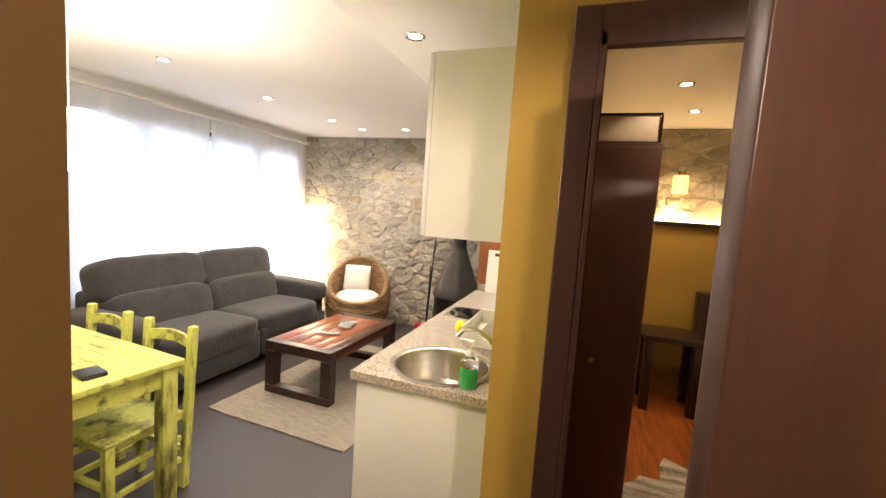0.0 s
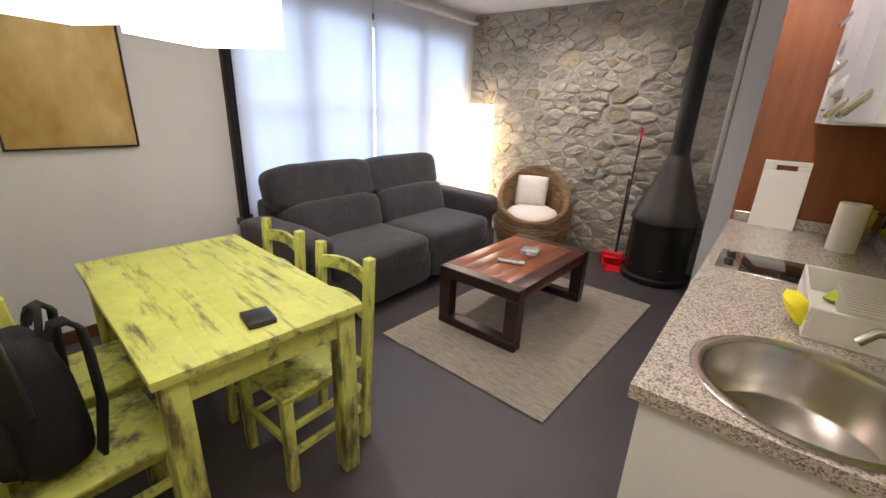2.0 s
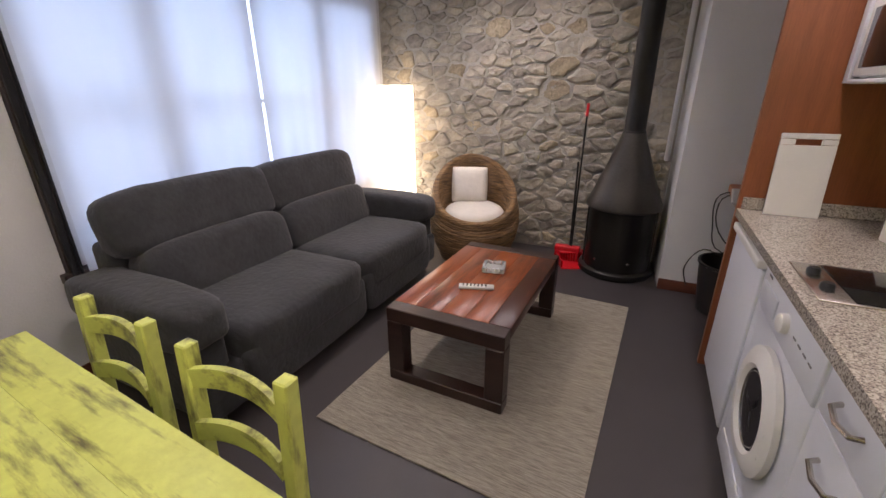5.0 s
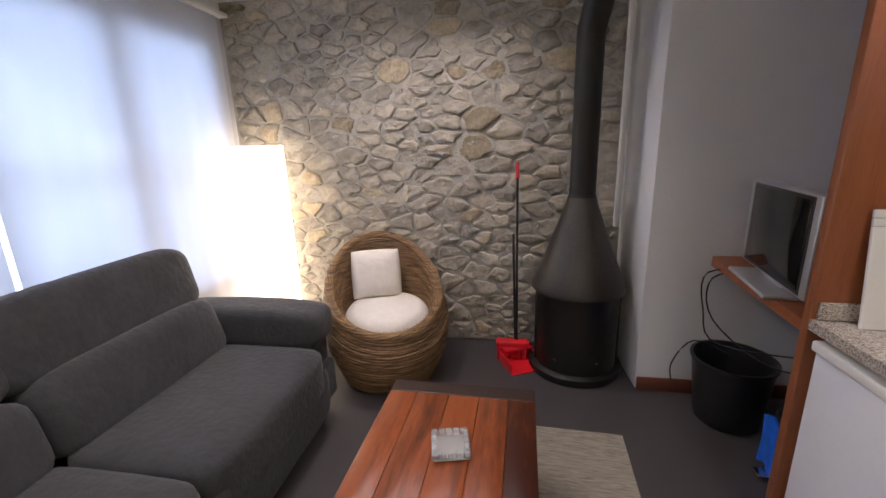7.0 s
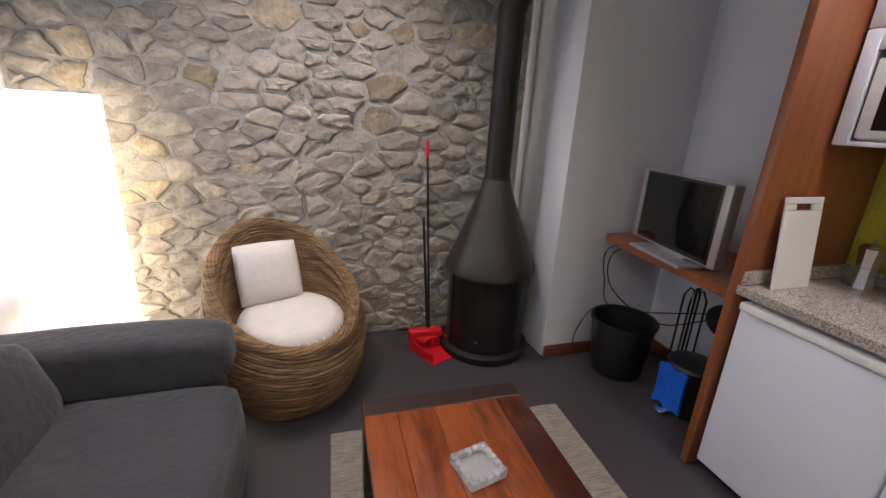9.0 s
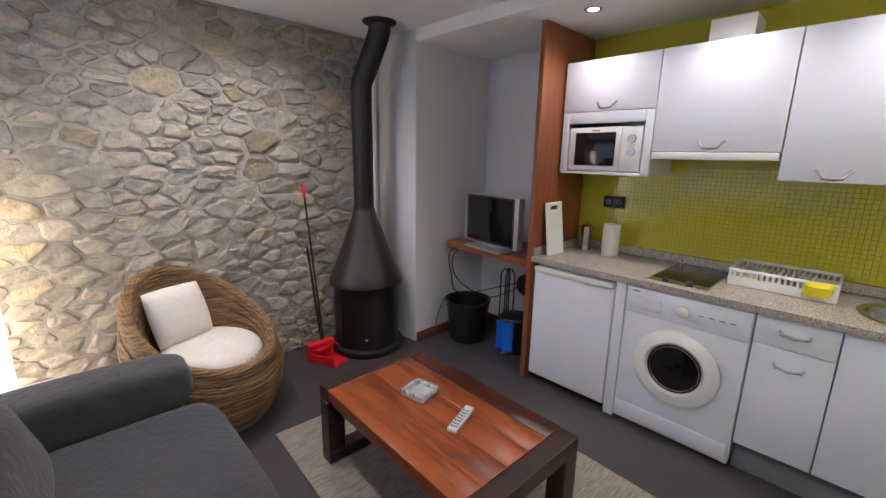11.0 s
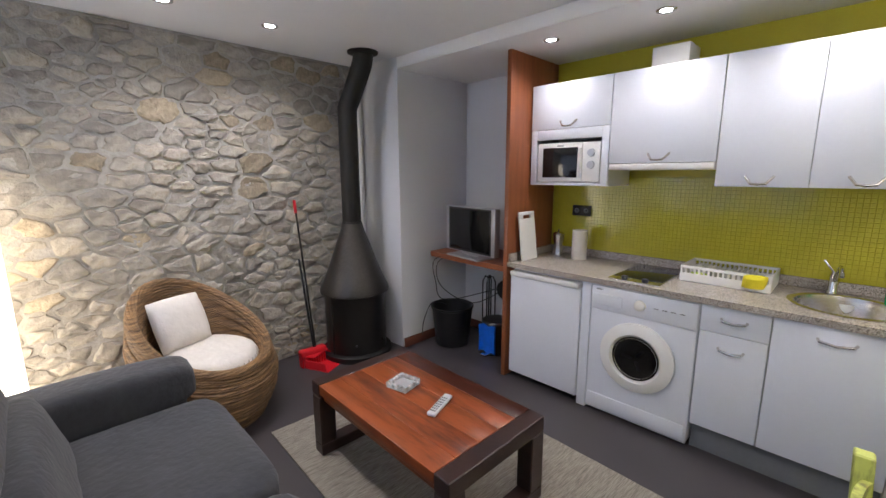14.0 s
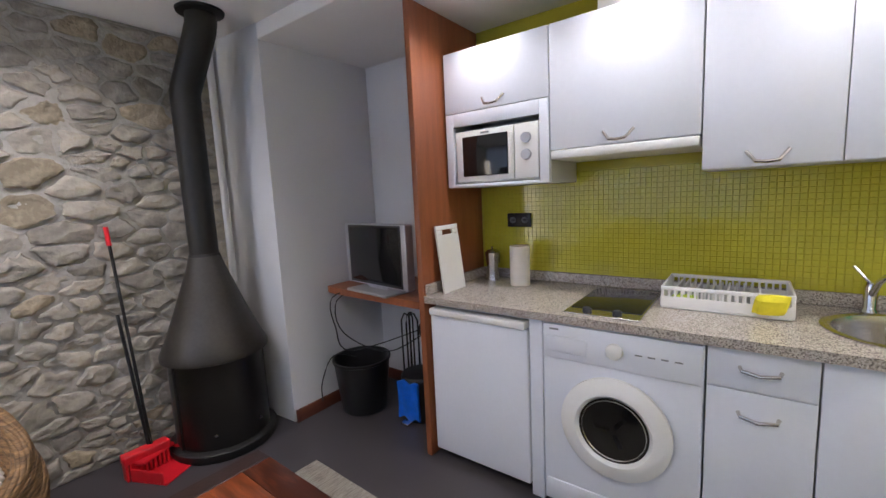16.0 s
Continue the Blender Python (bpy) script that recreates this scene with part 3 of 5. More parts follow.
def wicker_chair():
    c = thing("wicker_armchair", "round brown woven wicker tub armchair by the stone wall", "armchair", (-1.745, 5.66, 0), 26)

    def rim(a):
        return 0.59 + 0.23 * math.sin(a) - 0.02 * math.cos(2 * a)

    def lean(a, z):
        return Vector((0, 0.03 * z, 0))
    bm = bmesh.new()
    rnd = random.Random(5)
    for k in range(42):
        s = k / 41
        pts = []
        wob = rnd.random() * 6
        for i in range(48):
            a = 2 * math.pi * i / 48
            z = 0.012 + s * (rim(a) - 0.012)
            r = 0.29 + 0.105 * math.sin(min(1, s * 1.12) * math.pi * 0.62) - 0.05 * max(0, s - 0.75) * 4 * 0.4
            r += 0.004 * math.sin(3 * a + wob)
            pts.append(Vector((r * math.cos(a), r * math.sin(a), z)) + lean(a, z))
        tube(bm, pts, 0.0075 + 0.003 * rnd.random(), 5, True)
    ob_of("shell", bm, M_WICKER, c, True, 80)
    bm = bmesh.new()
    for k in range(30):
        s = k / 29
        pts = []
        for i in range(40):
            a = 2 * math.pi * i / 40
            z = 0.33 + s * (rim(a) - 0.01 - 0.33)
            r = 0.25 + 0.07 * s ** 0.6 + 0.003 * math.sin(5 * a + k)
            pts.append(Vector((r * math.cos(a), r * math.sin(a), z)) + lean(a, z))
        tube(bm, pts, 0.009, 5, True)
    lathe(bm, [(0.001, 0.33), (0.26, 0.33), (0.27, 0.30)], 24)
    ob_of("bowl", bm, M_WICKER, c, True, 80)
    bm = bmesh.new()
    for k in range(9):
        pts = []
        for i in range(60):
            a = 2 * math.pi * i / 60
            q = 2 * math.pi * k / 9 + a * 3
            r = 0.345 + 0.022 * math.cos(q)
            pts.append(Vector((r * math.cos(a), r * math.sin(a), rim(a) + 0.012 + 0.02 * math.sin(q))) + lean(a, rim(a)))
        tube(bm, pts, 0.011, 6, True)
    ob_of("rim", bm, M_WICKER, c, True, 80)
    m = pose(-1.745, 5.66, 0, 0, 0, 26)
    bm = bmesh.new()
    lathe(bm, [(0.001, -0.04), (0.2, -0.045), (0.255, -0.01), (0.25, 0.025), (0.2, 0.05), (0.001, 0.062)], 36)
    for i in range(40):
        a = 2 * math.pi * i / 40
        pillow(bm, 0.03, 0.014, 0.03, pose(0.252 * math.cos(a), 0.252 * math.sin(a), 0.0, 0, 0, math.degrees(a)), n=4)
    q = ob_of("seat_cushion", bm, M_CREAM, None, True, 60)
    q.matrix_world = m @ pose(0, -0.03, 0.425, 6, 0, 0)
    tagged(q, "round cream cotton seat cushion in the wicker armchair", "cushion")
    bm = bmesh.new()
    pillow(bm, 0.33, 0.33, 0.15, n=16, puff=0.55, e=3)
    q = ob_of("scatter_cushion", bm, M_CREAM, None, True, 60)
    q.matrix_world = m @ pose(-0.03, 0.17, 0.63, 68, 0, -6)
    tagged(q, "square cream cushion leaning in the wicker armchair", "cushion")


wicker_chair()

lamp = thing("floor_lamp", "tall lit white paper column lamp in the corner", "lamp", (-2.68, 5.93, 0))
bm = bmesh.new()
for k in range(12):
    box(bm, -0.125, 0.125, -0.125, 0.125, 0.05 + 0.12 * k, 0.168 + 0.12 * k, 0.006)
ob_of("shade", bm, M_LAMPPAPER, lamp)
bx("foot", M_DARKWOOD, (-0.13, 0.13, -0.13, 0.13, 0, 0.045), lamp)
cor = thing("corner_table", "small white side table with a socket strip beside the sofa", "side table", (-2.55, 5.48, 0))
bx("top", M_PLASTIC, (-0.2, 0.2, -0.14, 0.14, 0.48, 0.51), cor)
for sx in (-0.17, 0.17):
    for sy in (-0.11, 0.11):
        bx("leg", M_PLASTIC, (sx - 0.02, sx + 0.02, sy - 0.02, sy + 0.02, 0, 0.48), cor)


def stove():
    s = thing("wood_stove", "dark grey steel wood stove with conical hood and bent flue", "stove", (-0.53, 5.86, 0))
    turned("base", M_BLACKMETAL, [(0.285, 0.0), (0.295, 0.015), (0.295, 0.05), (0.28, 0.06)], s)
    turned("firebox", M_SOOT, [(0.255, 0.06), (0.255, 0.56)], s)
    for a in (190, 350, 80):
        x, y = 0.258 * math.cos(radians(a)), 0.258 * math.sin(radians(a))
        bx("upright", M_BLACKMETAL, (x - 0.008, x + 0.008, y - 0.008, y + 0.008, 0.06, 0.56), s, 0.002)
    turned("hood", M_STOVE, [(0.275, 0.555), (0.287, 0.56), (0.287, 0.585), (0.24, 0.69), (0.19, 0.82), (0.14, 0.96), (0.10, 1.07), (0.084, 1.13)], s, n=48)
    turned("flue", M_BLACKMETAL, [(0.076, 1.08), (0.076, 2.06)], s)
    bm = bmesh.new()
    tube(bm, [(0, 0, 1.98), (0, 0, 2.03), (0.004, -0.010, 2.07), (0.015, -0.042, 2.13), (0.043, -0.118, 2.29), (0.054, -0.150, 2.36), (0.057, -0.160, 2.40), (0.057, -0.160, CEIL - 0.004)], 0.077, 24, up=(1, 0.35, 0))
    ob_of("flue_bend", bm, M_BLACKMETAL, s, True, 60)
    turned("ceiling_collar", M_BLACKMETAL, [(0.08, -0.02), (0.115, -0.012), (0.118, 0.0)], s, pose(0.057, -0.160, CEIL - 0.002))
    turned("damper_ring", M_BLACKMETAL, [(0.079, 1.12), (0.082, 1.125), (0.082, 1.14), (0.079, 1.145)], s)
    for a in (236, 292):
        turned("door_knob", M_CHROME, [(0.007, 0.0), (0.010, 0.010), (0.001, 0.014)], s, pose(0.256 * math.cos(radians(a)), 0.256 * math.sin(radians(a)), 0.15, 90, 0, a + 90), 10)


stove()
# boxed white cable trunk beside the flue
struct(bx("pipe_trunking", M_WHITE, (-0.29, -0.25, 6.06, 6.10, 0.9, 2.43), bevel=0.012), "white vertical trunking beside the stove flue")

bro = thing("broom", "long dark broom handle with red tip against stone", "broom", (-0.925, 5.95, 0))
piped("handle", M_BLACKMETAL, [(0.02, -0.05, 0.12), (0.01, 0.12, 1.24)], 0.008, bro)
piped("tip", M_RED, [(0.01, 0.12, 1.23), (0.0095, 0.135, 1.33)], 0.012, bro)
bx("head", M_RED, (-0.12, 0.10, -0.09, -0.02, 0.09, 0.14), bro, 0.01)
boxes("bristles", M_RED, [(-0.115 + 0.021 * i, -0.101 + 0.021 * i, -0.085, -0.025, 0.0, 0.09) for i in range(10)], bro)
pan = thing("dustpan", "red plastic long-handled dustpan on the floor", "dustpan", (-0.88, 5.83, 0), 25)
bm = bmesh.new()
box(bm, -0.12, 0.12, -0.13, 0.09, 0.0, 0.008, 0.003)
box(bm, -0.12, -0.108, -0.11, 0.09, 0.008, 0.07, 0.003)
box(bm, 0.108, 0.12, -0.11, 0.09, 0.008, 0.07, 0.003)
box(bm, -0.12, 0.12, 0.078, 0.09, 0.008, 0.10, 0.003)
box(bm, -0.10, 0.10, 0.02, 0.088, 0.08, 0.10, 0.006)
ob_of("pan", bm, M_RED, pan)
piped("stick", M_BLACK, [(0, 0.08, 0.08), (0.03, 0.20, 0.86)], 0.009, pan)

# ---- television niche ----
panel = thing("tall_panel", "tall reddish wood panel between kitchen and television niche", "panel")
bx("board", M_PANEL, (0.0, KX - 0.003, 4.655, 4.69, 0.0, SOFFIT - 0.003), panel, 0.003)
shelf = thing("tv_shelf", "reddish wooden wall shelf in the niche", "shelf")
bm = bmesh.new()
pts = [(0.12, 5.598), (0.10, 5.56), (0.06, 4.76), (0.06, 4.692), (KX - 0.003, 4.692), (KX - 0.003, 5.598)]
lo, hi = [bm.verts.new((x, y, 0.80)) for x, y in pts], [bm.verts.new((x, y, 0.842)) for x, y in pts]
for i in range(6):
    bm.faces.new((lo[i], lo[(i + 1) % 6], hi[(i + 1) % 6], hi[i]))
bm.faces.new(hi), bm.faces.new(lo[::-1])
bmesh.ops.recalc_face_normals(bm, faces=bm.faces[:])
ob_of("board", bm, M_PANEL, shelf)
tv = thing("television", "small flat television with silver speakers on the shelf", "television", (0.145, 5.15, 0.842), -8)
bx("case", M_SILVER, (-0.005, 0.055, -0.305, 0.305, 0.035, 0.42), tv, 0.008, 3)
bx("screen", M_SCREEN, (-0.010, -0.003, -0.25, 0.25, 0.06, 0.40), tv, 0.003)
bx("bezel", M_BLACK, (-0.007, 0.0, -0.265, 0.265, 0.045, 0.412), tv, 0.002)
bx("stand", M_SILVER, (-0.09, 0.12, -0.20, 0.20, 0.0, 0.018), tv, 0.008, 3)
bx("neck", M_SILVER, (0.01, 0.05, -0.1, 0.1, 0.01, 0.05), tv)
for k, pts in enumerate(([(0.22, 5.33, 0.84), (0.06, 5.44, 0.77), (0.08, 5.42, 0.55), (0.3, 5.25, 0.38), (0.50, 5.05, 0.5)], [(0.24, 5.35, 0.84), (0.05, 5.47, 0.79), (0.04, 5.45, 0.6), (0.12, 5.40, 0.42), (0.5, 5.0, 0.55)],
                         [(-0.02, 5.59 - 0.02, 0.08), (-0.06, 5.5, 0.25), (0.03, 5.48, 0.40), (0.2, 5.45, 0.34)])):
    spline = []
    P = [Vector(p) for p in pts]
    for i in range(len(P) - 1):
        p0, p1, p2, p3 = P[max(i - 1, 0)], P[i], P[i + 1], P[min(i + 2, len(P) - 1)]
        for u in (0, 0.2, 0.4, 0.6, 0.8):
            spline.append(0.5 * (2 * p1 + (p2 - p0) * u + (2 * p0 - 5 * p1 + 4 * p2 - p3) * u * u + (3 * p1 - p0 - 3 * p2 + p3) * u ** 3))
    tagged(piped("cable", M_BLACK, spline + [P[-1]], 0.004), "thin black cable hanging below the shelf", "cable", "cables")


def socket(name, at, w, h, label):
    s = thing(name, label, "socket", at)
    bx("plate", M_BLACK, (-0.012, 0, -w / 2, w / 2, -h / 2, h / 2), s, 0.004)
    for k in (-1, 1):
        bm = bmesh.new()
        lathe(bm, [(0.012, 0), (0.019, 0.003), (0.019, 0.0)], 16, pose(-0.012, k * w / 4, 0, 0, -90, 0))
        ob_of("outlet", bm, M_PLINTH, s)


socket("wall_socket", (KX - 0.001, 5.0, 0.60), 0.15, 0.08, "dark double wall socket in the niche")
socket("wall_socket", (KX - 0.013, 4.395, 1.25), 0.15, 0.08, "dark double wall socket above the worktop")
bn = thing("waste_basket", "round black plastic waste basket in the niche", "bin", (0.19, 5.39, 0))
turned("tub", M_BLACK, [(0.140, 0.0), (0.150, 0.01), (0.186, 0.34), (0.195, 0.345), (0.195, 0.36), (0.182, 0.36), (0.143, 0.02), (0.001, 0.02)], bn)
pb = thing("pedal_bin", "black pedal bin holding a blue plastic bag", "bin", (0.32, 4.98, 0))
turned("body", M_BLACK, [(0.12, 0.0), (0.125, 0.02), (0.125, 0.26)], pb)
turned("lid", M_BLACK, [(0.128, 0.26), (0.13, 0.275), (0.12, 0.29), (0.05, 0.30), (0.001, 0.302)], pb)
lid = turned("raised_lid", M_BLACK, [(0.001, 0.0), (0.10, 0.004), (0.125, 0.015), (0.12, 0.02)], pb, pose(0.1, -0.06, 0.52, 0, 70, 20))
bx("pedal", M_CHROME, (-0.19, -0.11, -0.03, 0.03, 0.012, 0.024), pb)
bm = bmesh.new()
gg = [[bm.verts.new((-0.14 - 0.004 * math.sin(i * 0.9 + 0.4 * j), -0.085 + 0.17 * i / 10, 0.27 - 0.24 * j / 10 + 0.01 * math.sin(i * 1.1))) for j in range(11)] for i in range(11)]
for i in range(10):
    for j in range(10):
        bm.faces.new((gg[i][j], gg[i + 1][j], gg[i + 1][j + 1], gg[i][j + 1]))
ext = bmesh.ops.extrude_face_region(bm, geom=bm.faces[:])
bmesh.ops.translate(bm, vec=(0.016, 0, 0), verts=[v for v in ext["geom"] if isinstance(v, bmesh.types.BMVert)])
bmesh.ops.recalc_face_normals(bm, faces=bm.faces[:])
bag = ob_of("bag", bm, M_BLUE, pb, True)
bag["label"] = "bright blue plastic bag"
tools = thing("fire_tools", "black wrought iron fireside tool rack", "tool rack", (0.47, 5.19, 0))
turned("foot", M_BLACKMETAL, [(0.09, 0), (0.09, 0.012), (0.02, 0.02)], tools, n=20)
piped("post", M_BLACKMETAL, [(0, 0, 0.01), (0, 0, 0.62)], 0.007, tools)
for k in range(4):
    a = radians(90 * k + 20)
    x, y = 0.06 * math.cos(a), 0.06 * math.sin(a)
    piped("tool", M_BLACKMETAL, [(x, y, 0.08), (x, y, 0.56), (x * 0.6, y * 0.6, 0.61), (x * 0.1, y * 0.1, 0.60)], 0.006, tools)

# ---- kitchen ----
ORIGIN[1] = -0.042
splash = bmesh.new()
ts, tg = 0.0241, 0.0009
for i in range(int((4.65 - 2.52) / (ts + tg))):
    for j in range(22):
        y, z = 2.52 + i * (ts + tg), 0.955 + j * (ts + tg)
        v = [splash.verts.new(p) for p in ((KX - 0.003, y, z), (KX - 0.003, y + ts, z), (KX - 0.003, y + ts, z + ts), (KX - 0.003, y, z + ts),
             (KX - 0.0045, y + 0.0012, z + 0.0012), (KX - 0.0045, y + ts - 0.0012, z + 0.0012), (KX - 0.0045, y + ts - 0.0012, z + ts - 0.0012), (KX - 0.0045, y + 0.0012, z + ts - 0.0012))]
        splash.faces.new((v[4], v[7], v[6], v[5]))
        for a, b in ((0, 1), (1, 2), (2, 3), (3, 0)):
            splash.faces.new((v[a], v[b], v[4 + b], v[4 + a]))
bmesh.ops.recalc_face_normals(splash, faces=splash.faces[:])
sp = ob_of("mosaic", splash, M_TILE, bpy.data.objects["wall_kitchen"])
tagged(sp, "glossy lime green glass mosaic splashback", kind="stuff")

END = 2.665
counter = thing("worktop", "speckled grey granite worktop with upstand and round sink cutout", "worktop")
SX, SYK, SR = 0.31, 2.905, 0.200
bm = bmesh.new()
outer = []
for i in range(64):
    a = 2 * math.pi * i / 64
    c, s = math.cos(a), math.sin(a)
    hx, hy0, hy1 = (KX - 0.004 - SX if c > 0 else SX + 0.0), SYK - END, 0.31
    k = min((hx / abs(c)) if abs(c) > 1e-6 else 9, ((hy1 if s > 0 else hy0) / abs(s)) if abs(s) > 1e-6 else 9)
    outer.append((SX + k * c, SYK + k * s))
for cx, cy in ((0.0, END), (KX - 0.004, END), (0.0, SYK + 0.31), (KX - 0.004, SYK + 0.31)):
    near = min(range(64), key=lambda i: math.hypot(outer[i][0] - cx, outer[i][1] - cy))
    outer[near] = (cx, cy)
for z in (0.862, 0.897):
    o = [bm.verts.new((x, y, z)) for x, y in outer]
    n_ = [bm.verts.new((SX + SR * math.cos(2 * math.pi * i / 64), SYK + SR * math.sin(2 * math.pi * i / 64), z)) for i in range(64)]
    for i in range(64):
        j = (i + 1) % 64
        bm.faces.new((o[i], o[j], n_[j], n_[i]))
    if z < 0.87:
        keep = (o, n_)
for i in range(64):
    j = (i + 1) % 64
    bm.faces.new((keep[0][i], keep[0][j], o[j], o[i]))
    bm.faces.new((keep[1][i], keep[1][j], n_[j], n_[i]))
bmesh.ops.recalc_face_normals(bm, faces=bm.faces[:])
box(bm, 0.0, KX - 0.004, SYK + 0.3101, 4.696, 0.862, 0.897)
ob_of("slab", bm, M_GRANITE, counter)
boxes("upstand", M_GRANITE, [(KX - 0.024, KX - 0.008, END, 4.698, 0.899, 0.955), (0.015, KX - 0.026, 4.68, 4.698, 0.899, 0.955)], counter)

sink = thing("sink", "round brushed steel sink set in the worktop", "sink", (SX, SYK, 0.897))
bm = bmesh.new()
lathe(bm, [(0.228, 0.001), (0.230, 0.005), (0.212, 0.007), (0.200, 0.002), (0.194, -0.02), (0.188, -0.115), (0.178, -0.138), (0.15, -0.148), (0.04, -0.155), (0.001, -0.156)], 64, caps=False)
ob_of("bowl", bm, M_STEEL, sink, True)
turned("drain", M_CHROME, [(0.001, -0.150), (0.03, -0.150), (0.04, -0.153)], sink)
tap = thing("tap", "chrome single-lever kitchen tap with a curved spout", "tap", (0.555, 2.97, 0.897))
turned("body", M_CHROME, [(0.027, 0), (0.027, 0.01), (0.021, 0.02), (0.021, 0.10), (0.017, 0.115), (0.001, 0.118)], tap, n=20)
piped("spout", M_CHROME, [(-0.01, 0, 0.07), (-0.06, -0.01, 0.13), (-0.12, -0.02, 0.165), (-0.17, -0.025, 0.16), (-0.195, -0.028, 0.13)], 0.011, tap, 12)
piped("lever", M_CHROME, [(0, 0, 0.11), (0.01, 0.03, 0.15), (0.012, 0.05, 0.175)], 0.006, tap)
soap = thing("soap_dispenser", "clear pump bottle of green dish soap by the sink", "bottle", (0.47, 2.745, 0.897))
turned("bottle", M_GREEN, [(0.033, 0), (0.036, 0.005), (0.036, 0.075), (0.034, 0.08)], soap, n=24)
turned("neck", M_GLASS, [(0.036, 0.081), (0.034, 0.10), (0.016, 0.118), (0.014, 0.125)], soap, n=24)
turned("pump", M_PLASTIC, [(0.016, 0.122), (0.016, 0.14), (0.006, 0.142), (0.006, 0.17), (0.012, 0.172), (0.012, 0.182)], soap, n=16)
piped("nozzle", M_PLASTIC, [(0, 0, 0.178), (-0.04, 0.01, 0.178), (-0.05, 0.012, 0.168)], 0.005, soap)

hob = thing("hob", "two-ring black glass hob in a steel frame", "hob", (0.29, 3.82, 0.897))
bx("frame", M_STEEL, (-0.25, 0.24, -0.15, 0.15, 0.0, 0.007), hob, 0.003)
bx("glass", M_SCREEN, (-0.17, 0.232, -0.142, 0.142, 0.006, 0.010), hob, 0.002)
for y in (-0.06, 0.06):
    turned("knob", M_BLACK, [(0.018, 0.006), (0.018, 0.02), (0.013, 0.026), (0.001, 0.026)], hob, pose(-0.21, y, 0), 16)

rack = thing("dish_rack", "white plastic dish drainer with slots on the worktop", "dish rack", (0.45, 3.42, 0.897))
bm = bmesh.new()
box(bm, -0.15, 0.15, -0.22, 0.22, 0.0, 0.012, 0.005)
for a, b, c, d in ((-0.15, -0.143, -0.22, 0.22), (0.143, 0.15, -0.22, 0.22)):
    box(bm, a, b, c, d, 0.01, 0.052, 0.002)
    box(bm, a, b, c, d, 0.078, 0.095, 0.003)
    for i in range(19):
        y = -0.215 + 0.0235 * i
        box(bm, a, b, y, y + 0.008, 0.05, 0.08)
for y in (-0.22, 0.212):
    box(bm, -0.143, 0.143, y, y + 0.008, 0.01, 0.095, 0.003)
for i in range(12):
    y = -0.12 + 0.026 * i
    box(bm, -0.06, 0.12, y, y + 0.007, 0.01, 0.075)
ob_of("basket", bm, M_PLASTIC, rack)
cl = bmesh.new()
pillow(cl, 0.09, 0.11, 0.05, pose(0, 0, 0), n=8)
cloth = ob_of("cleaning_cloth", cl, M_YELLOW, None, True)
cloth.matrix_world = pose(0.285, 3.23, 0.955, 0, 60, 15)
tagged(cloth, "yellow cleaning cloth on the dish drainer", "cloth")
cl = bmesh.new()
pillow(cl, 0.10, 0.06, 0.03, n=8)
spg = ob_of("sponge", cl, mat("yellow_green_sponge", (0.6, 0.75, 0.1), 0.9, bump=0.5), None, True)
spg.matrix_world = pose(0.40, 3.52, 0.925, 0, 0, 70)
tagged(spg, "yellow green sponge in the dish drainer", "sponge")

bd = thing("cutting_board", "white plastic cutting board leaning on the wood panel", "cutting board", (0.19, 4.63, 0.897), 0)
bm = bmesh.new()
for d in ((-0.1, 0.1, -0.006, 0.006, 0.0, 0.31), (-0.1, -0.045, -0.006, 0.006, 0.311, 0.335), (0.045, 0.1, -0.006, 0.006, 0.311, 0.335), (-0.1, 0.1, -0.006, 0.006, 0.336, 0.36)):
    box(bm, *d, bevel=0.002, m=pose(0, 0, 0, -7, 0, 0))
ob_of("board", bm, M_PLASTIC, bd)
roll = thing("kitchen_roll", "upright white paper kitchen roll on the worktop", "paper roll", (0.46, 4.37, 0.897))
turned("paper", M_CREAM, [(0.02, 0), (0.054, 0.001), (0.055, 0.22), (0.02, 0.221), (0.018, 0.12)], roll)
moka = thing("coffee_maker", "small steel stovetop coffee maker on the worktop", "coffee maker", (0.53, 4.585, 0.897))
turned("base", M_STEEL, [(0.045, 0), (0.036, 0.075), (0.038, 0.085)], moka, n=8)
turned("top", M_STEEL, [(0.036, 0.086), (0.046, 0.165), (0.03, 0.18), (0.006, 0.185), (0.008, 0.2), (0.001, 0.203)], moka, n=8)
piped("handle", M_BLACK, [(0.04, 0.0, 0.16), (0.08, 0.0, 0.155), (0.075, 0, 0.09)], 0.007, moka)


def bow_handle(parent, x, y, z, w=0.11, drop=False):
    if drop:
        pts = [(x, y - w / 2, z), (x - 0.026, y - w * 0.27, z - 0.036), (x - 0.03, y, z - 0.040), (x - 0.026, y + w * 0.27, z - 0.036), (x, y + w / 2, z)]
    else:
        pts = [(x, y - w / 2, z + 0.006), (x - 0.02, y - w * 0.45, z), (x - 0.026, y, z - 0.008), (x - 0.02, y + w * 0.45, z), (x, y + w / 2, z + 0.006)]
    h = piped("handle", M_STEEL, pts, 0.0065, parent)
    h["label"] = "bowed steel handle"


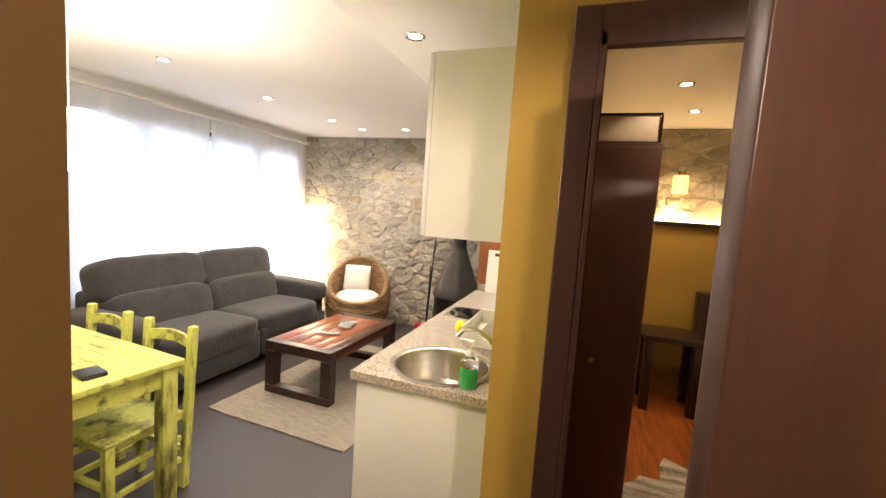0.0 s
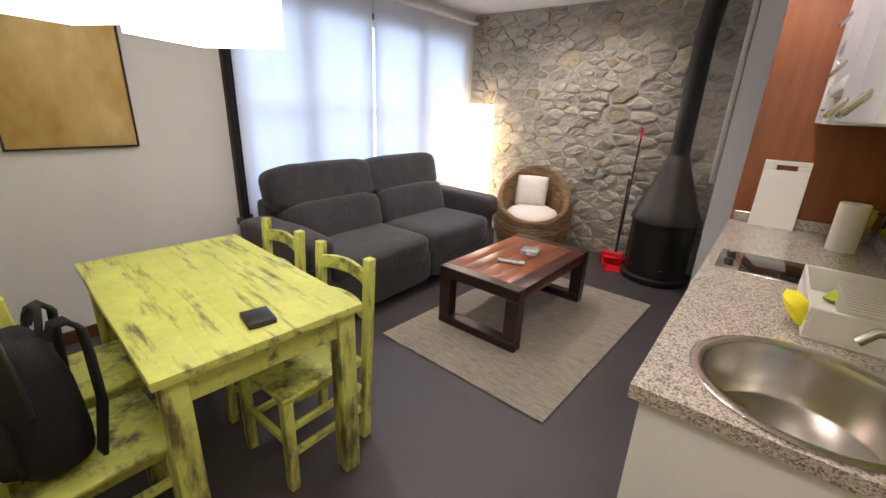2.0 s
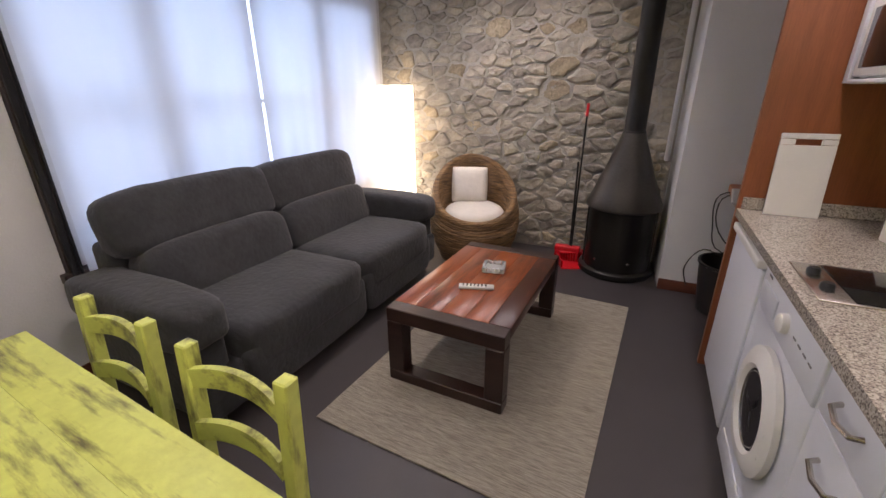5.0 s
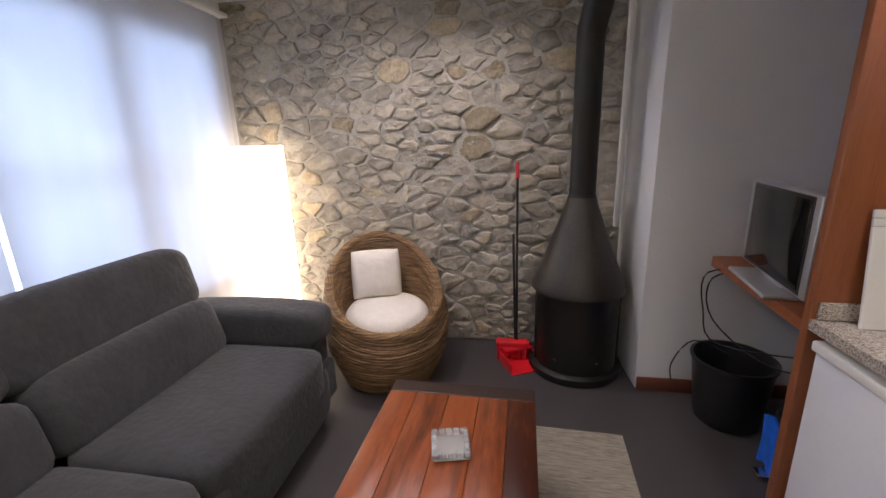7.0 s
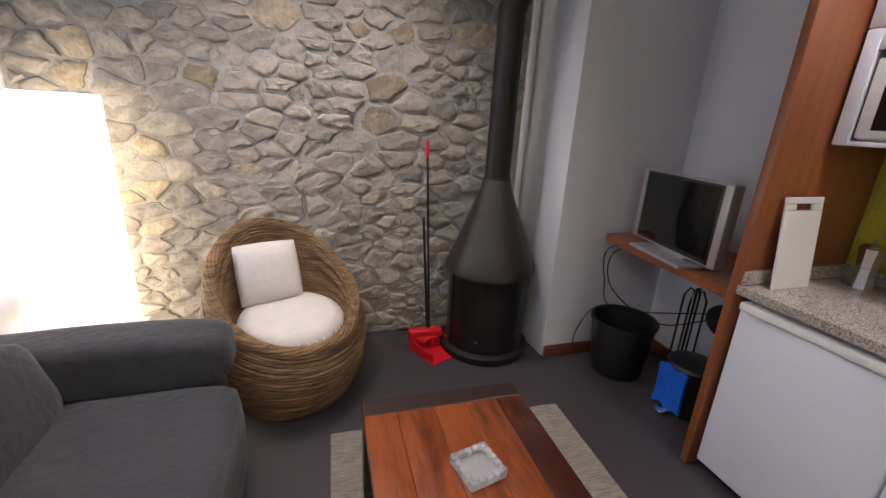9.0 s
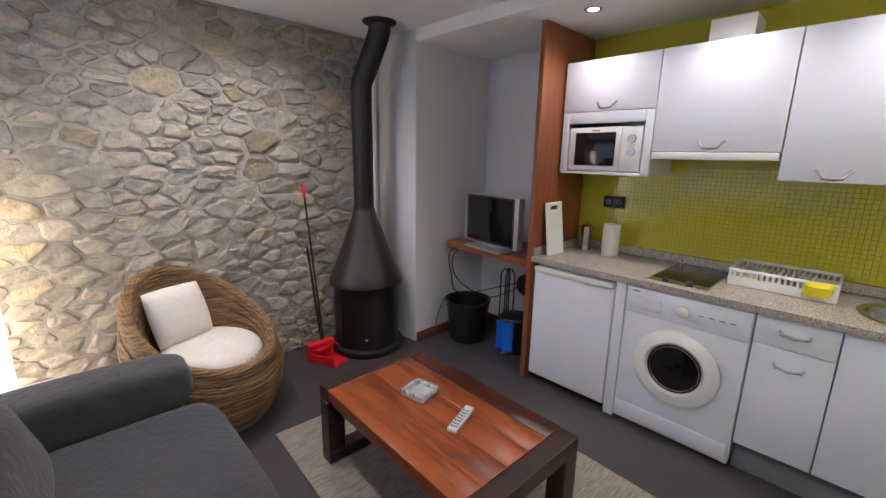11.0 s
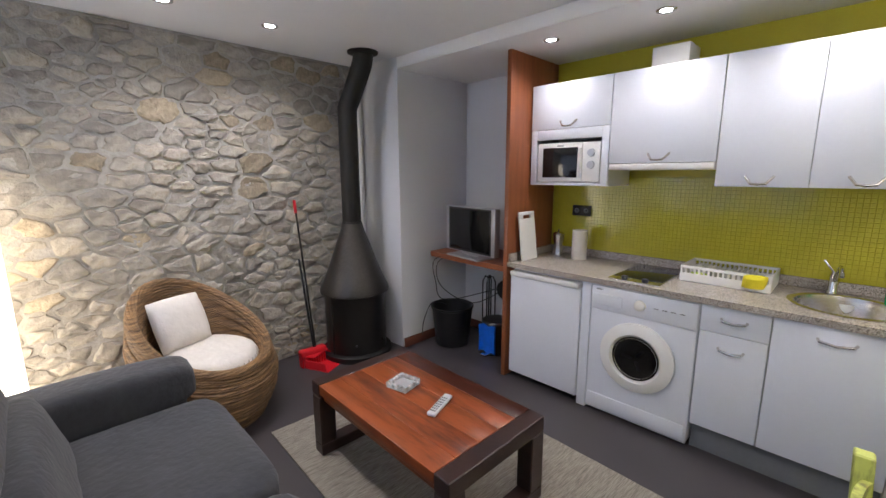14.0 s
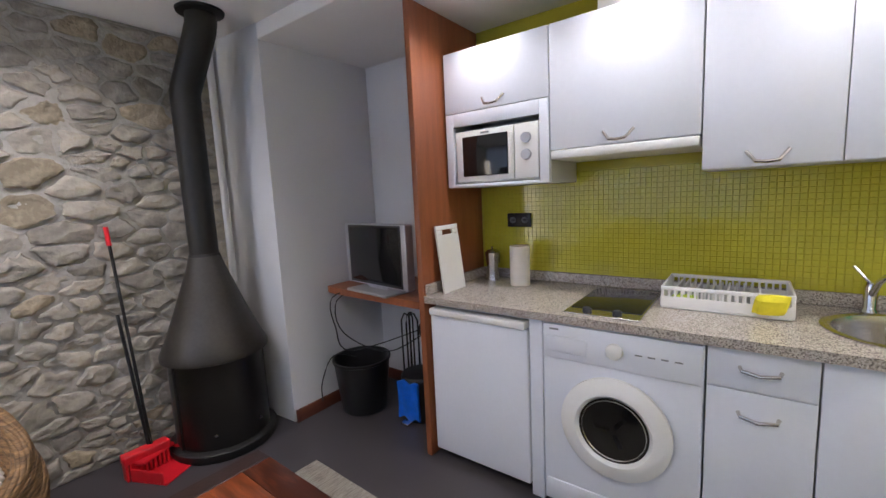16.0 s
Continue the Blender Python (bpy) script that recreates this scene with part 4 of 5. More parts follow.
fr = thing("fridge", "white under-counter fridge with a white grip strip", "fridge")
bx("body", M_APPL, (0.07, 0.60, 4.125, 4.675, 0.03, 0.855), fr, 0.006)
bx("door", M_APPL, (0.02, 0.066, 4.125, 4.675, 0.05, 0.80), fr, 0.008, 3)
bx("grip", M_PLASTIC, (0.0, 0.066, 4.13, 4.67, 0.803, 0.838), fr, 0.008, 3)
for y in (4.16, 4.64):
    turned("foot", M_BLACK, [(0.018, 0), (0.018, 0.03)], fr, pose(0.1, y, 0), 12)
fill = tagged(bx("filler_panel", M_WHITEGLOSS, (0.03, 0.6, 4.018, 4.078, 0.0, 0.858), bevel=0.002), "narrow pale filler strip between fridge and washing machine", "panel")

wm = thing("washing_machine", "white front-loading washing machine with round glass door", "washing machine")
bx("body", M_APPL, (0.025, 0.60, 3.455, 4.055, 0.02, 0.855), wm, 0.01, 3)
bx("control_panel", M_APPL, (0.017, 0.03, 3.46, 4.05, 0.70, 0.85), wm, 0.004)
bx("drawer", M_APPL, (0.012, 0.02, 3.86, 4.04, 0.73, 0.80), wm, 0.003)
bx("kick_panel", M_APPL, (0.019, 0.03, 3.47, 4.04, 0.035, 0.13), wm, 0.003)
rim_m = pose(0.02, 3.755, 0.45, 0, -90, 0)
turned("door_ring", M_PLASTIC, [(0.212, 0.0), (0.212, 0.018), (0.185, 0.032), (0.148, 0.034), (0.134, 0.018), (0.134, 0.0)], wm, rim_m, 48)
turned("door_glass", M_SCREEN, [(0.134, 0.016), (0.115, 0.012), (0.10, -0.0), (0.05, -0.004), (0.001, -0.0045)], wm, pose(0.014, 3.755, 0.45, 0, -90, 0), 40)
turned("drum_ring", M_STEEL, [(0.118, 0.0), (0.123, 0.006), (0.128, 0.0)], wm, pose(0.0015, 3.755, 0.45, 0, -90, 0), 40)
M_DRUM = mat("dull_drum_steel", (0.42, 0.42, 0.43), 0.5, metal=0.5, var=0.25, scale=9, bump=0.5, bump_scale=70)
turned("drum", M_DRUM, [(0.001, 0.0), (0.05, 0.001), (0.082, 0.004), (0.09, 0.0)], wm, pose(0.004, 3.755, 0.45, 0, -90, 0), 30)
for a in (35, 155, 275):
    bx("paddle", M_BLACK, (-0.006, 0.0, -0.013, 0.013, 0.012, 0.078), wm, 0.003, 2, pose(0.004, 3.755, 0.45, a, 0, 0))
turned("dial", M_PLASTIC, [(0.032, 0), (0.03, 0.018), (0.024, 0.022), (0.001, 0.022)], wm, pose(0.017, 3.755, 0.775, 0, -90, 0), 24)
for i in range(4):
    bx("switch", M_PLINTH, (0.0155, 0.018, 3.52 + 0.045 * i, 3.545 + 0.045 * i, 0.772, 0.777), wm, 0)
bx("badge", M_PLINTH, (0.0155, 0.018, 3.98, 4.02, 0.825, 0.833), wm, 0)
bx("door_catch", M_PLASTIC, (-0.012, 0.0, 3.57, 3.61, 0.40, 0.50), wm, 0.004)

dr = thing("drawer_unit", "pale grey drawer and door unit with steel handles", "cabinet")
bx("carcass", M_UNITEND, (0.045, 0.60, 3.15, 3.45, 0.16, 0.86), dr, 0.002)
bx("drawer", M_WHITEGLOSS, (0.024, 0.043, 3.153, 3.447, 0.715, 0.855), dr, 0.002)
bx("door", M_WHITEGLOSS, (0.024, 0.043, 3.153, 3.447, 0.165, 0.711), dr, 0.002)
bow_handle(dr, 0.024, 3.30, 0.79)
bow_handle(dr, 0.024, 3.30, 0.63)
su = thing("sink_unit", "pale grey sink base unit with one door", "cabinet")
boxes("carcass", M_UNITEND, [(0.045, 0.60, 2.70, 2.717, 0.16, 0.86), (0.045, 0.60, 3.13, 3.147, 0.16, 0.86), (0.045, 0.60, 2.717, 3.13, 0.16, 0.18), (0.50, 0.6, 2.717, 3.13, 0.181, 0.86)], su)
bx("door", M_WHITEGLOSS, (0.024, 0.043, 2.70, 3.147, 0.165, 0.855), su, 0.002)
bow_handle(su, 0.024, 2.92, 0.79, 0.13)
tagged(bx("end_panel", M_UNITEND, (0.024, KX - 0.004, 2.637, 2.655, 0.0, 0.86), bevel=0.002), "pale grey-green end panel of the kitchen run", "panel")
tagged(bx("plinth", M_PLINTH, (0.075, 0.09, 2.658, 3.405, 0.0, 0.155), bevel=0.002), "grey plinth under the kitchen units", "plinth")


def wall_unit(name, y0, y1, z0, z1, label, doors, zdoor=None):
    w = thing(name, label, "cabinet", group="wall cabinets")
    zd = z0 if zdoor is None else zdoor
    xf = 0.262
    t = 0.018
    boxes("carcass", M_UNITEND, [(xf, KX - 0.011, y0, y0 + t, z0, z1), (xf, KX - 0.011, y1 - t, y1, z0, z1), (xf, KX - 0.011, y0 + t, y1 - t, z1 - t, z1), (xf, KX - 0.011, y0 + t, y1 - t, z0, z0 + t),
          (KX - 0.02, KX - 0.012, y0 + t, y1 - t, z0 + t, z1 - t)] + ([(xf, KX - 0.02, y0 + t, y1 - t, zd - t, zd)] if zd > z0 else []), w, 0.001)
    step = (y1 - y0) / doors
    for i in range(doors):
        a, b = y0 + step * i + 0.0015, y0 + step * (i + 1) - 0.0015
        bx("door", M_WHITEGLOSS, (xf - 0.021, xf - 0.002, a, b, zd + 0.002, z1 - 0.002), w, 0.002)
        bow_handle(w, xf - 0.021, (a + b) / 2, zd + 0.055, 0.12, True)
    return w


wall_unit("wall_cabinet", 4.10, 4.68, 1.45, 2.145, "white wall cabinet with an open microwave bay", 1, 1.835)
wall_unit("hood_cabinet", 3.505, 4.097, 1.595, 2.145, "white extractor hood cabinet with steel handle", 1)
wall_unit("wall_cabinet", 2.720, 3.502, 1.462, 2.145, "white two-door wall cabinet above the sink", 2)
hd = thing("extractor_hood", "slim white pull-out extractor under the hood cabinet", "extractor hood")
bx("visor", M_PLASTIC, (0.235, 0.60, 3.51, 4.092, 1.553, 1.592), hd, 0.006)
tagged(bx("hood_duct", M_PLASTIC, (0.30, 0.50, 3.66, 3.86, 2.147, 2.26), bevel=0.003), "white boxed extractor duct on the cabinets", "duct")
fm = thing("microwave_surround", "white surround panel framing the microwave bay", "panel")
bx("stile", M_WHITEGLOSS, (0.241, 0.260, 4.632, 4.678, 1.452, 1.833), fm, 0.002)
bx("stile", M_WHITEGLOSS, (0.241, 0.260, 4.102, 4.148, 1.452, 1.833), fm, 0.002)
bx("rail", M_WHITEGLOSS, (0.241, 0.260, 4.149, 4.631, 1.766, 1.833), fm, 0.002)
bx("rail", M_WHITEGLOSS, (0.241, 0.260, 4.149, 4.631, 1.452, 1.467), fm, 0.002)
mw = thing("microwave", "white microwave oven with dark glass in the cabinet bay", "microwave", (0.27, 4.39, 1.47))
bx("case", M_PLASTIC, (0.0, 0.33, -0.235, 0.235, 0.0, 0.275), mw, 0.006)
bx("door", M_PLASTIC, (-0.022, -0.001, -0.105, 0.234, 0.006, 0.27), mw, 0.006)
bx("window", M_SCREEN, (-0.026, -0.018, -0.075, 0.19, 0.035, 0.24), mw, 0.003)
bx("grip", M_PLASTIC, (-0.04, -0.022, -0.10, -0.085, 0.04, 0.235), mw, 0.005)
bx("panel", M_PLASTIC, (-0.020, -0.001, -0.234, -0.108, 0.006, 0.27), mw, 0.006)
for z in (0.12, 0.20):
    turned("dial", M_SILVER, [(0.026, 0), (0.024, 0.014), (0.001, 0.014)], mw, pose(-0.020, -0.172, z, 0, -90, 0), 20)
bx("mark", M_PLINTH, (-0.0225, -0.0215, 0.03, 0.08, 0.247, 0.256), mw, 0)

ORIGIN[1] = 0.0


# ---- dining ----
def dining_table():
    t = thing("dining_table", "lime green dining table with rubbed dark wood streaks", "table", (-1.515, 2.356, 0), -4)
    hx, hy, h = 0.563, 0.334, 0.765
    for i in range(5):
        a = -hy + i * 2 * hy / 5
        bx("plank", M_LIMETOP, (-hx, hx, a + 0.0002, a + 2 * hy / 5 - 0.0002, h - 0.028, h), t, 0.0008)
    boxes("apron", M_LIMETOP, [(-hx + 0.06, hx - 0.06, -hy + 0.04, -hy + 0.06, h - 0.13, h - 0.03), (-hx + 0.06, hx - 0.06, hy - 0.06, hy - 0.04, h - 0.13, h - 0.03),
          (-hx + 0.04, -hx + 0.06, -hy + 0.06, hy - 0.06, h - 0.13, h - 0.03), (hx - 0.06, hx - 0.04, -hy + 0.06, hy - 0.06, h - 0.13, h - 0.03)], t)
    for sx in (-1, 1):
        for sy in (-1, 1):
            bx("leg", M_LIMELEG, (sx * (hx - 0.055) - 0.035, sx * (hx - 0.055) + 0.035, sy * (hy - 0.055) - 0.035, sy * (hy - 0.055) + 0.035, 0, h - 0.03), t, 0.004)


dining_table()


def dining_chair():
    c = thing("dining_chair", "lime green wooden ladder-back chair with worn paint", "chair", (-1.225, 2.57, 0), 0, "chairs round the table")
    w, d, sh, bh = 0.162, 0.185, 0.44, 0.865
    lean = 0.05
    for s in (-1, 1):
        bx("front_leg", M_LIMELEG, (s * w - 0.02, s * w + 0.02, -d - 0.02, -d + 0.02, 0, sh - 0.022), c, 0.004)
        bm = bmesh.new()
        box(bm, s * w - 0.02, s * w + 0.02, d - 0.02, d + 0.02, 0, bh, 0.004)
        for v in bm.verts:
            if v.co.z > sh:
                v.co.y += lean * (v.co.z - sh) / (bh - sh)
        ob_of("back_post", bm, M_LIMELEG, c)
        for z in (0.15, 0.27):
            bx("side_stretcher", M_LIMETOP, (s * w - 0.011, s * w + 0.011, -d + 0.02, d - 0.02, z, z + 0.028), c, 0.003)
    bx("front_stretcher", M_LIMETOP, (-w + 0.02, w - 0.02, -d - 0.01, -d + 0.012, 0.2, 0.23), c, 0.003)
    bx("back_stretcher", M_LIMETOP, (-w + 0.02, w - 0.02, d - 0.012, d + 0.01, 0.2, 0.23), c, 0.003)
    bx("seat_rail", M_LIMETOP, (-w + 0.005, w - 0.005, -d + 0.005, d - 0.005, sh - 0.065, sh - 0.022), c, 0.003)
    bx("seat", M_LIMESLAT, (-w - 0.025, w + 0.025, -d - 0.025, d - 0.022, sh - 0.02, sh), c, 0.006)
    for z in (0.60, 0.75):
        bm = bmesh.new()
        n = 12
        rows = []
        for i in range(n + 1):
            u = 2 * i / n - 1
            yy = d + lean * (z - sh) / (bh - sh) + 0.022 * (1 - u * u) - 0.009
            x = u * (w - 0.018)
            zt = z + 0.055 + 0.016 * (1 - u * u)
            zb = z + 0.012 * (1 - u * u)
            rows.append([bm.verts.new(p) for p in ((x, yy, zb), (x, yy + 0.018, zb), (x, yy + 0.018, zt), (x, yy, zt))])
        for a, b in zip(rows, rows[1:]):
            for k in range(4):
                bm.faces.new((a[k], a[(k + 1) % 4], b[(k + 1) % 4], b[k]))
        bm.faces.new(rows[0]), bm.faces.new(rows[-1][::-1])
        bmesh.ops.recalc_face_normals(bm, faces=bm.faces[:])
        ob_of("slat", bm, M_LIMESLAT, c)
    return c


ch = dining_chair()
copy_thing(ch, pose(-1.755, 2.595, 0, 0, 0, -2))
copy_thing(ch, pose(-1.31, 1.855, 0, 0, 0, 180))
copy_thing(ch, pose(-1.755, 2.03, 0, 0, 0, 179))


def backpack():
    b = thing("backpack", "black nylon backpack hanging on a chair back", "backpack", (-1.30, 1.79, 0.442), 8)
    bm = bmesh.new()
    t = bmesh.new()
    bmesh.ops.create_uvsphere(t, u_segments=28, v_segments=18, radius=1)
    for v in t.verts:
        p = v.co
        q = Vector([math.copysign(abs(c) ** 0.6, c) for c in p])
        v.co = Vector((q.x * (0.14 - 0.02 * max(0, q.z)), q.y * (0.085 - 0.02 * q.z), 0.215 + q.z * 0.215)) + 0.008 * noise.noise_vector(p * 3)
    join(bm, t)
    ob_of("body", bm, M_BLACKCLOTH, b, True, 70)
    bm = bmesh.new()
    pillow(bm, 0.24, 0.2, 0.09, pose(0, -0.085, 0.16, 90, 0, 0), n=10)
    ob_of("front_pocket", bm, M_BLACKCLOTH, b, True, 70)
    for s in (-1, 1):
        bm = bmesh.new()
        for k in (-0.018, -0.006, 0.006, 0.018):
            tube(bm, [(s * 0.07 + k, 0.05, 0.41), (s * 0.075 + k, 0.065, 0.445), (s * 0.085 + k, 0.09, 0.45), (s * 0.095 + k, 0.115, 0.42), (s * 0.11 + k, 0.115, 0.35), (s * 0.125 + k, 0.11, 0.2), (s * 0.125 + k, 0.08, 0.04)], 0.008, 6)
        ob_of("strap", bm, M_BLACKCLOTH, b, True, 70)
    piped("grab_loop", M_BLACKCLOTH, [(-0.05, 0.04, 0.40), (-0.045, 0.05, 0.45), (-0.02, 0.06, 0.475), (0.02, 0.06, 0.475), (0.045, 0.05, 0.45), (0.05, 0.04, 0.40)], 0.009, b)
    piped("zip", M_BLACK, [(0.157 * math.cos(radians(a)), -0.035, 0.26 + 0.2 * math.sin(radians(a))) for a in range(0, 181, 12)], 0.005, b)


backpack()
wal = thing("wallet", "black leather wallet lying on the dining table", "wallet", (-1.087, 2.335, 0.766), -12)
bx("flap", M_BLACK, (-0.055, 0.055, -0.045, 0.045, 0.010, 0.019), wal, 0.004)
bx("back", M_BLACK, (-0.055, 0.055, -0.045, 0.045, 0.0, 0.0095), wal, 0.004)

pic = thing("painting", "ochre abstract canvas in a thin dark frame", "painting")
P0, P1, Q0, Q1 = 2.04, 2.615, 1.165, 1.93
boxes("frame", M_DARKWOOD, [(WX, WX + 0.03, P0 - 0.01, P0, Q0 - 0.01, Q1 + 0.01), (WX, WX + 0.03, P1, P1 + 0.01, Q0 - 0.01, Q1 + 0.01), (WX, WX + 0.03, P0, P1, Q0 - 0.01, Q0), (WX, WX + 0.03, P0, P1, Q1, Q1 + 0.01)], pic, 0.001)
bx("canvas", M_CANVAS, (WX + 0.002, WX + 0.024, P0, P1, Q0, Q1), pic, 0.002)


def pendant(x, y, z, turn):
    p = thing("pendant_lamp", "large white box-shaped lit pendant shade on a wire", "lamp", (x, y, 0), turn, "pendant lamps over the table")
    h, w, t = 0.25, 0.158, 0.004
    boxes("shade", M_SHADE, [(-w, w, -w, -w + t, z, z + h), (-w, w, w - t, w, z, z + h), (-w, -w + t, -w + t, w - t, z, z + h), (w - t, w, -w + t, w - t, z, z + h), (-w + t, w - t, -w + t, w - t, z + 0.01, z + 0.013)], p, 0.001)
    boxes("top_ring", M_SILVER, [(-w - 0.002, w + 0.002, -0.006, 0.006, z + h, z + h + 0.008), (-0.006, 0.006, -w, -0.007, z + h, z + h + 0.008), (-0.006, 0.006, 0.007, w, z + h, z + h + 0.008)], p, 0.001)
    piped("wire", M_SILVER, [(0, 0, z + h), (0, 0, CEIL)], 0.003, p)
    turned("ceiling_rose", M_PLASTIC, [(0.05, -0.025), (0.05, 0.0)], p, pose(0, 0, CEIL - 0.001), 24)
    l = new("pendant_light", bpy.data.lights.new("pendant_light", 'POINT'))
    l.data.energy, l.data.color, l.data.shadow_soft_size = 17, WARM, 0.06
    l.parent = p
    l.location = (0, 0, z + 0.18)


pendant(-1.31, 2.03, 1.64, 22)
pendant(-1.33, 2.41, 1.625, 28)

# ---- bedroom beyond the door ----
wd = thing("wardrobe", "dark reddish wooden wardrobe in the bedroom", "wardrobe")
bx("body", M_DOOR, (0.80, 1.15, 3.42, 4.6, 0.0, 1.95), wd)
bx("door", M_DOOR, (0.80, 1.145, 3.40, 3.418, 0.06, 1.93), wd)
turned("knob", M_CHROME, [(0.008, 0), (0.014, 0.02), (0.001, 0.024)], wd, pose(0.93, 3.40, 0.86, 90, 0, 0), 12)
bb = thing("storage_box", "translucent plastic zip box of linen on the wardrobe", "storage box")
bx("case", M_CREAM, (0.84, 1.14, 3.46, 4.0, 1.952, 2.10), bb, 0.02, 2)
boxes("piping", M_BLACK, [(0.838, 1.142, 3.455, 3.465, 1.952, 1.962), (0.838, 1.142, 3.455, 3.465, 2.09, 2.10), (1.135, 1.144, 3.455, 3.465, 1.962, 2.09)], bb, 0.001)
st = thing("bedside_table", "dark wooden bedside table against the ochre wall", "side table", (1.62, 5.15, 0))
bx("top", M_DARKWOOD, (-0.22, 0.22, -0.2, 0.2, 0.60, 0.65), st)
for sx in (-0.18, 0.18):
    for sy in (-0.16, 0.16):
        bx("leg", M_DARKWOOD, (sx - 0.035, sx + 0.035, sy - 0.035, sy + 0.035, 0.0, 0.60), st)
bed = thing("bed", "bed with cream spread and dark headboard", "bed")
bx("mattress", M_CREAM, (1.85, 2.72, 3.3, 5.2, 0.2, 0.55), bed, 0.06, 4)
bx("base", M_DARKWOOD, (1.9, 2.70, 3.35, 5.2, 0.0, 0.2), bed)
bx("headboard", M_DARKWOOD, (1.82, 2.72, 5.25, 5.36, 0.0, 1.0), bed)
zebra = mat("black_and_white_hide", (0.02, 0.02, 0.02), 0.9, var=0.0, scale=2.2, stretch=(1, 5, 1), tint=(0.8, 0.77, 0.72), bump=0.4)
bm = bmesh.new()
lathe(bm, [(1.0, 0.0), (1.0, 0.008), (0.9, 0.012), (0.001, 0.012)], 40)
for v in bm.verts:
    a = math.atan2(v.co.y, v.co.x)
    k = 1 + 0.18 * math.sin(5 * a) + 0.1 * math.sin(11 * a + 1)
    v.co.x, v.co.y = v.co.x * 0.36 * k, v.co.y * 0.55 * k
hide = ob_of("hide_rug", bm, zebra)
hide.location = (1.55, 3.55, 0.005)
tagged(hide, "black and white striped hide rug on bedroom floor", "rug")
sconce = thing("wall_light", "small amber glass wall light on the stone", "lamp", (1.62, 5.545, 1.98))
bx("shade", mat("lit_amber_glass", (0.9, 0.6, 0.15), 0.3, var=0.02, emit=(1, 0.66, 0.15), power=1.5), (-0.06, 0.06, -0.06, 0.0, -0.12, 0.04), sconce, 0.012, 2)
bx("cap", M_CHROME, (-0.035, 0.035, -0.05, 0.0, 0.04, 0.12), sconce, 0.01, 2)
for i in range(3):
    s = new("ledge_light", bpy.data.lights.new("ledge_light", 'POINT'))
    s.data.energy, s.data.color, s.data.shadow_soft_size = 3, (1, 0.72, 0.35), 0.03
    s.location = (1.1 + 0.5 * i, 5.47, 1.66)
strip = tagged(bx("ledge_lamp", M_LEDGE, (0.9, 2.6, 5.50, 5.53, 1.601, 1.625), bevel=0.004), "warm lit strip lamp on the stone ledge", "lamp")
for x, y in ((1.35, 4.2), (1.55, 4.9), (1.5, 3.2)):
    downlight(x, y, CEIL)
    s = new("downlight_beam", bpy.data.lights.new("downlight_beam", 'SPOT'))
    s.data.energy, s.data.color, s.data.shadow_soft_size, s.data.spot_size = 16, (1, 0.78, 0.5), 0.03, radians(120)
    s.matrix_world = pose(x, y, CEIL - 0.012)
downlight(1.78, 0.95, CEIL)
s = new("downlight_beam", bpy.data.lights.new("downlight_beam", 'SPOT'))
s.data.energy, s.data.color, s.data.shadow_soft_size, s.data.spot_size = 75, (1, 0.82, 0.68), 0.05, radians(160)
s.matrix_world = pose(1.78, 0.95, CEIL - 0.012)


# ---- stones, last ----
def clip_cell(poly, a, b, sx):
    """Keep the side of poly that is nearer to a than to b, with x counted sx times."""
    out = []
    ax, ay, bx_, by = a[0] * sx, a[1], b[0] * sx, b[1]
    nx_, ny_ = bx_ - ax, by - ay
    c = (bx_ * bx_ + by * by - ax * ax - ay * ay) / 2

    def side(p):
        return p[0] * sx * nx_ + p[1] * ny_ - c
    for i, p in enumerate(poly):
        q = poly[(i + 1) % len(poly)]
        sp_, sq = side(p), side(q)
        if sp_ <= 0:
            out.append(p)
        if sp_ * sq < 0:
            u = sp_ / (sp_ - sq)
            out.append((p[0] + u * (q[0] - p[0]), p[1] + u * (q[1] - p[1])))
    return out


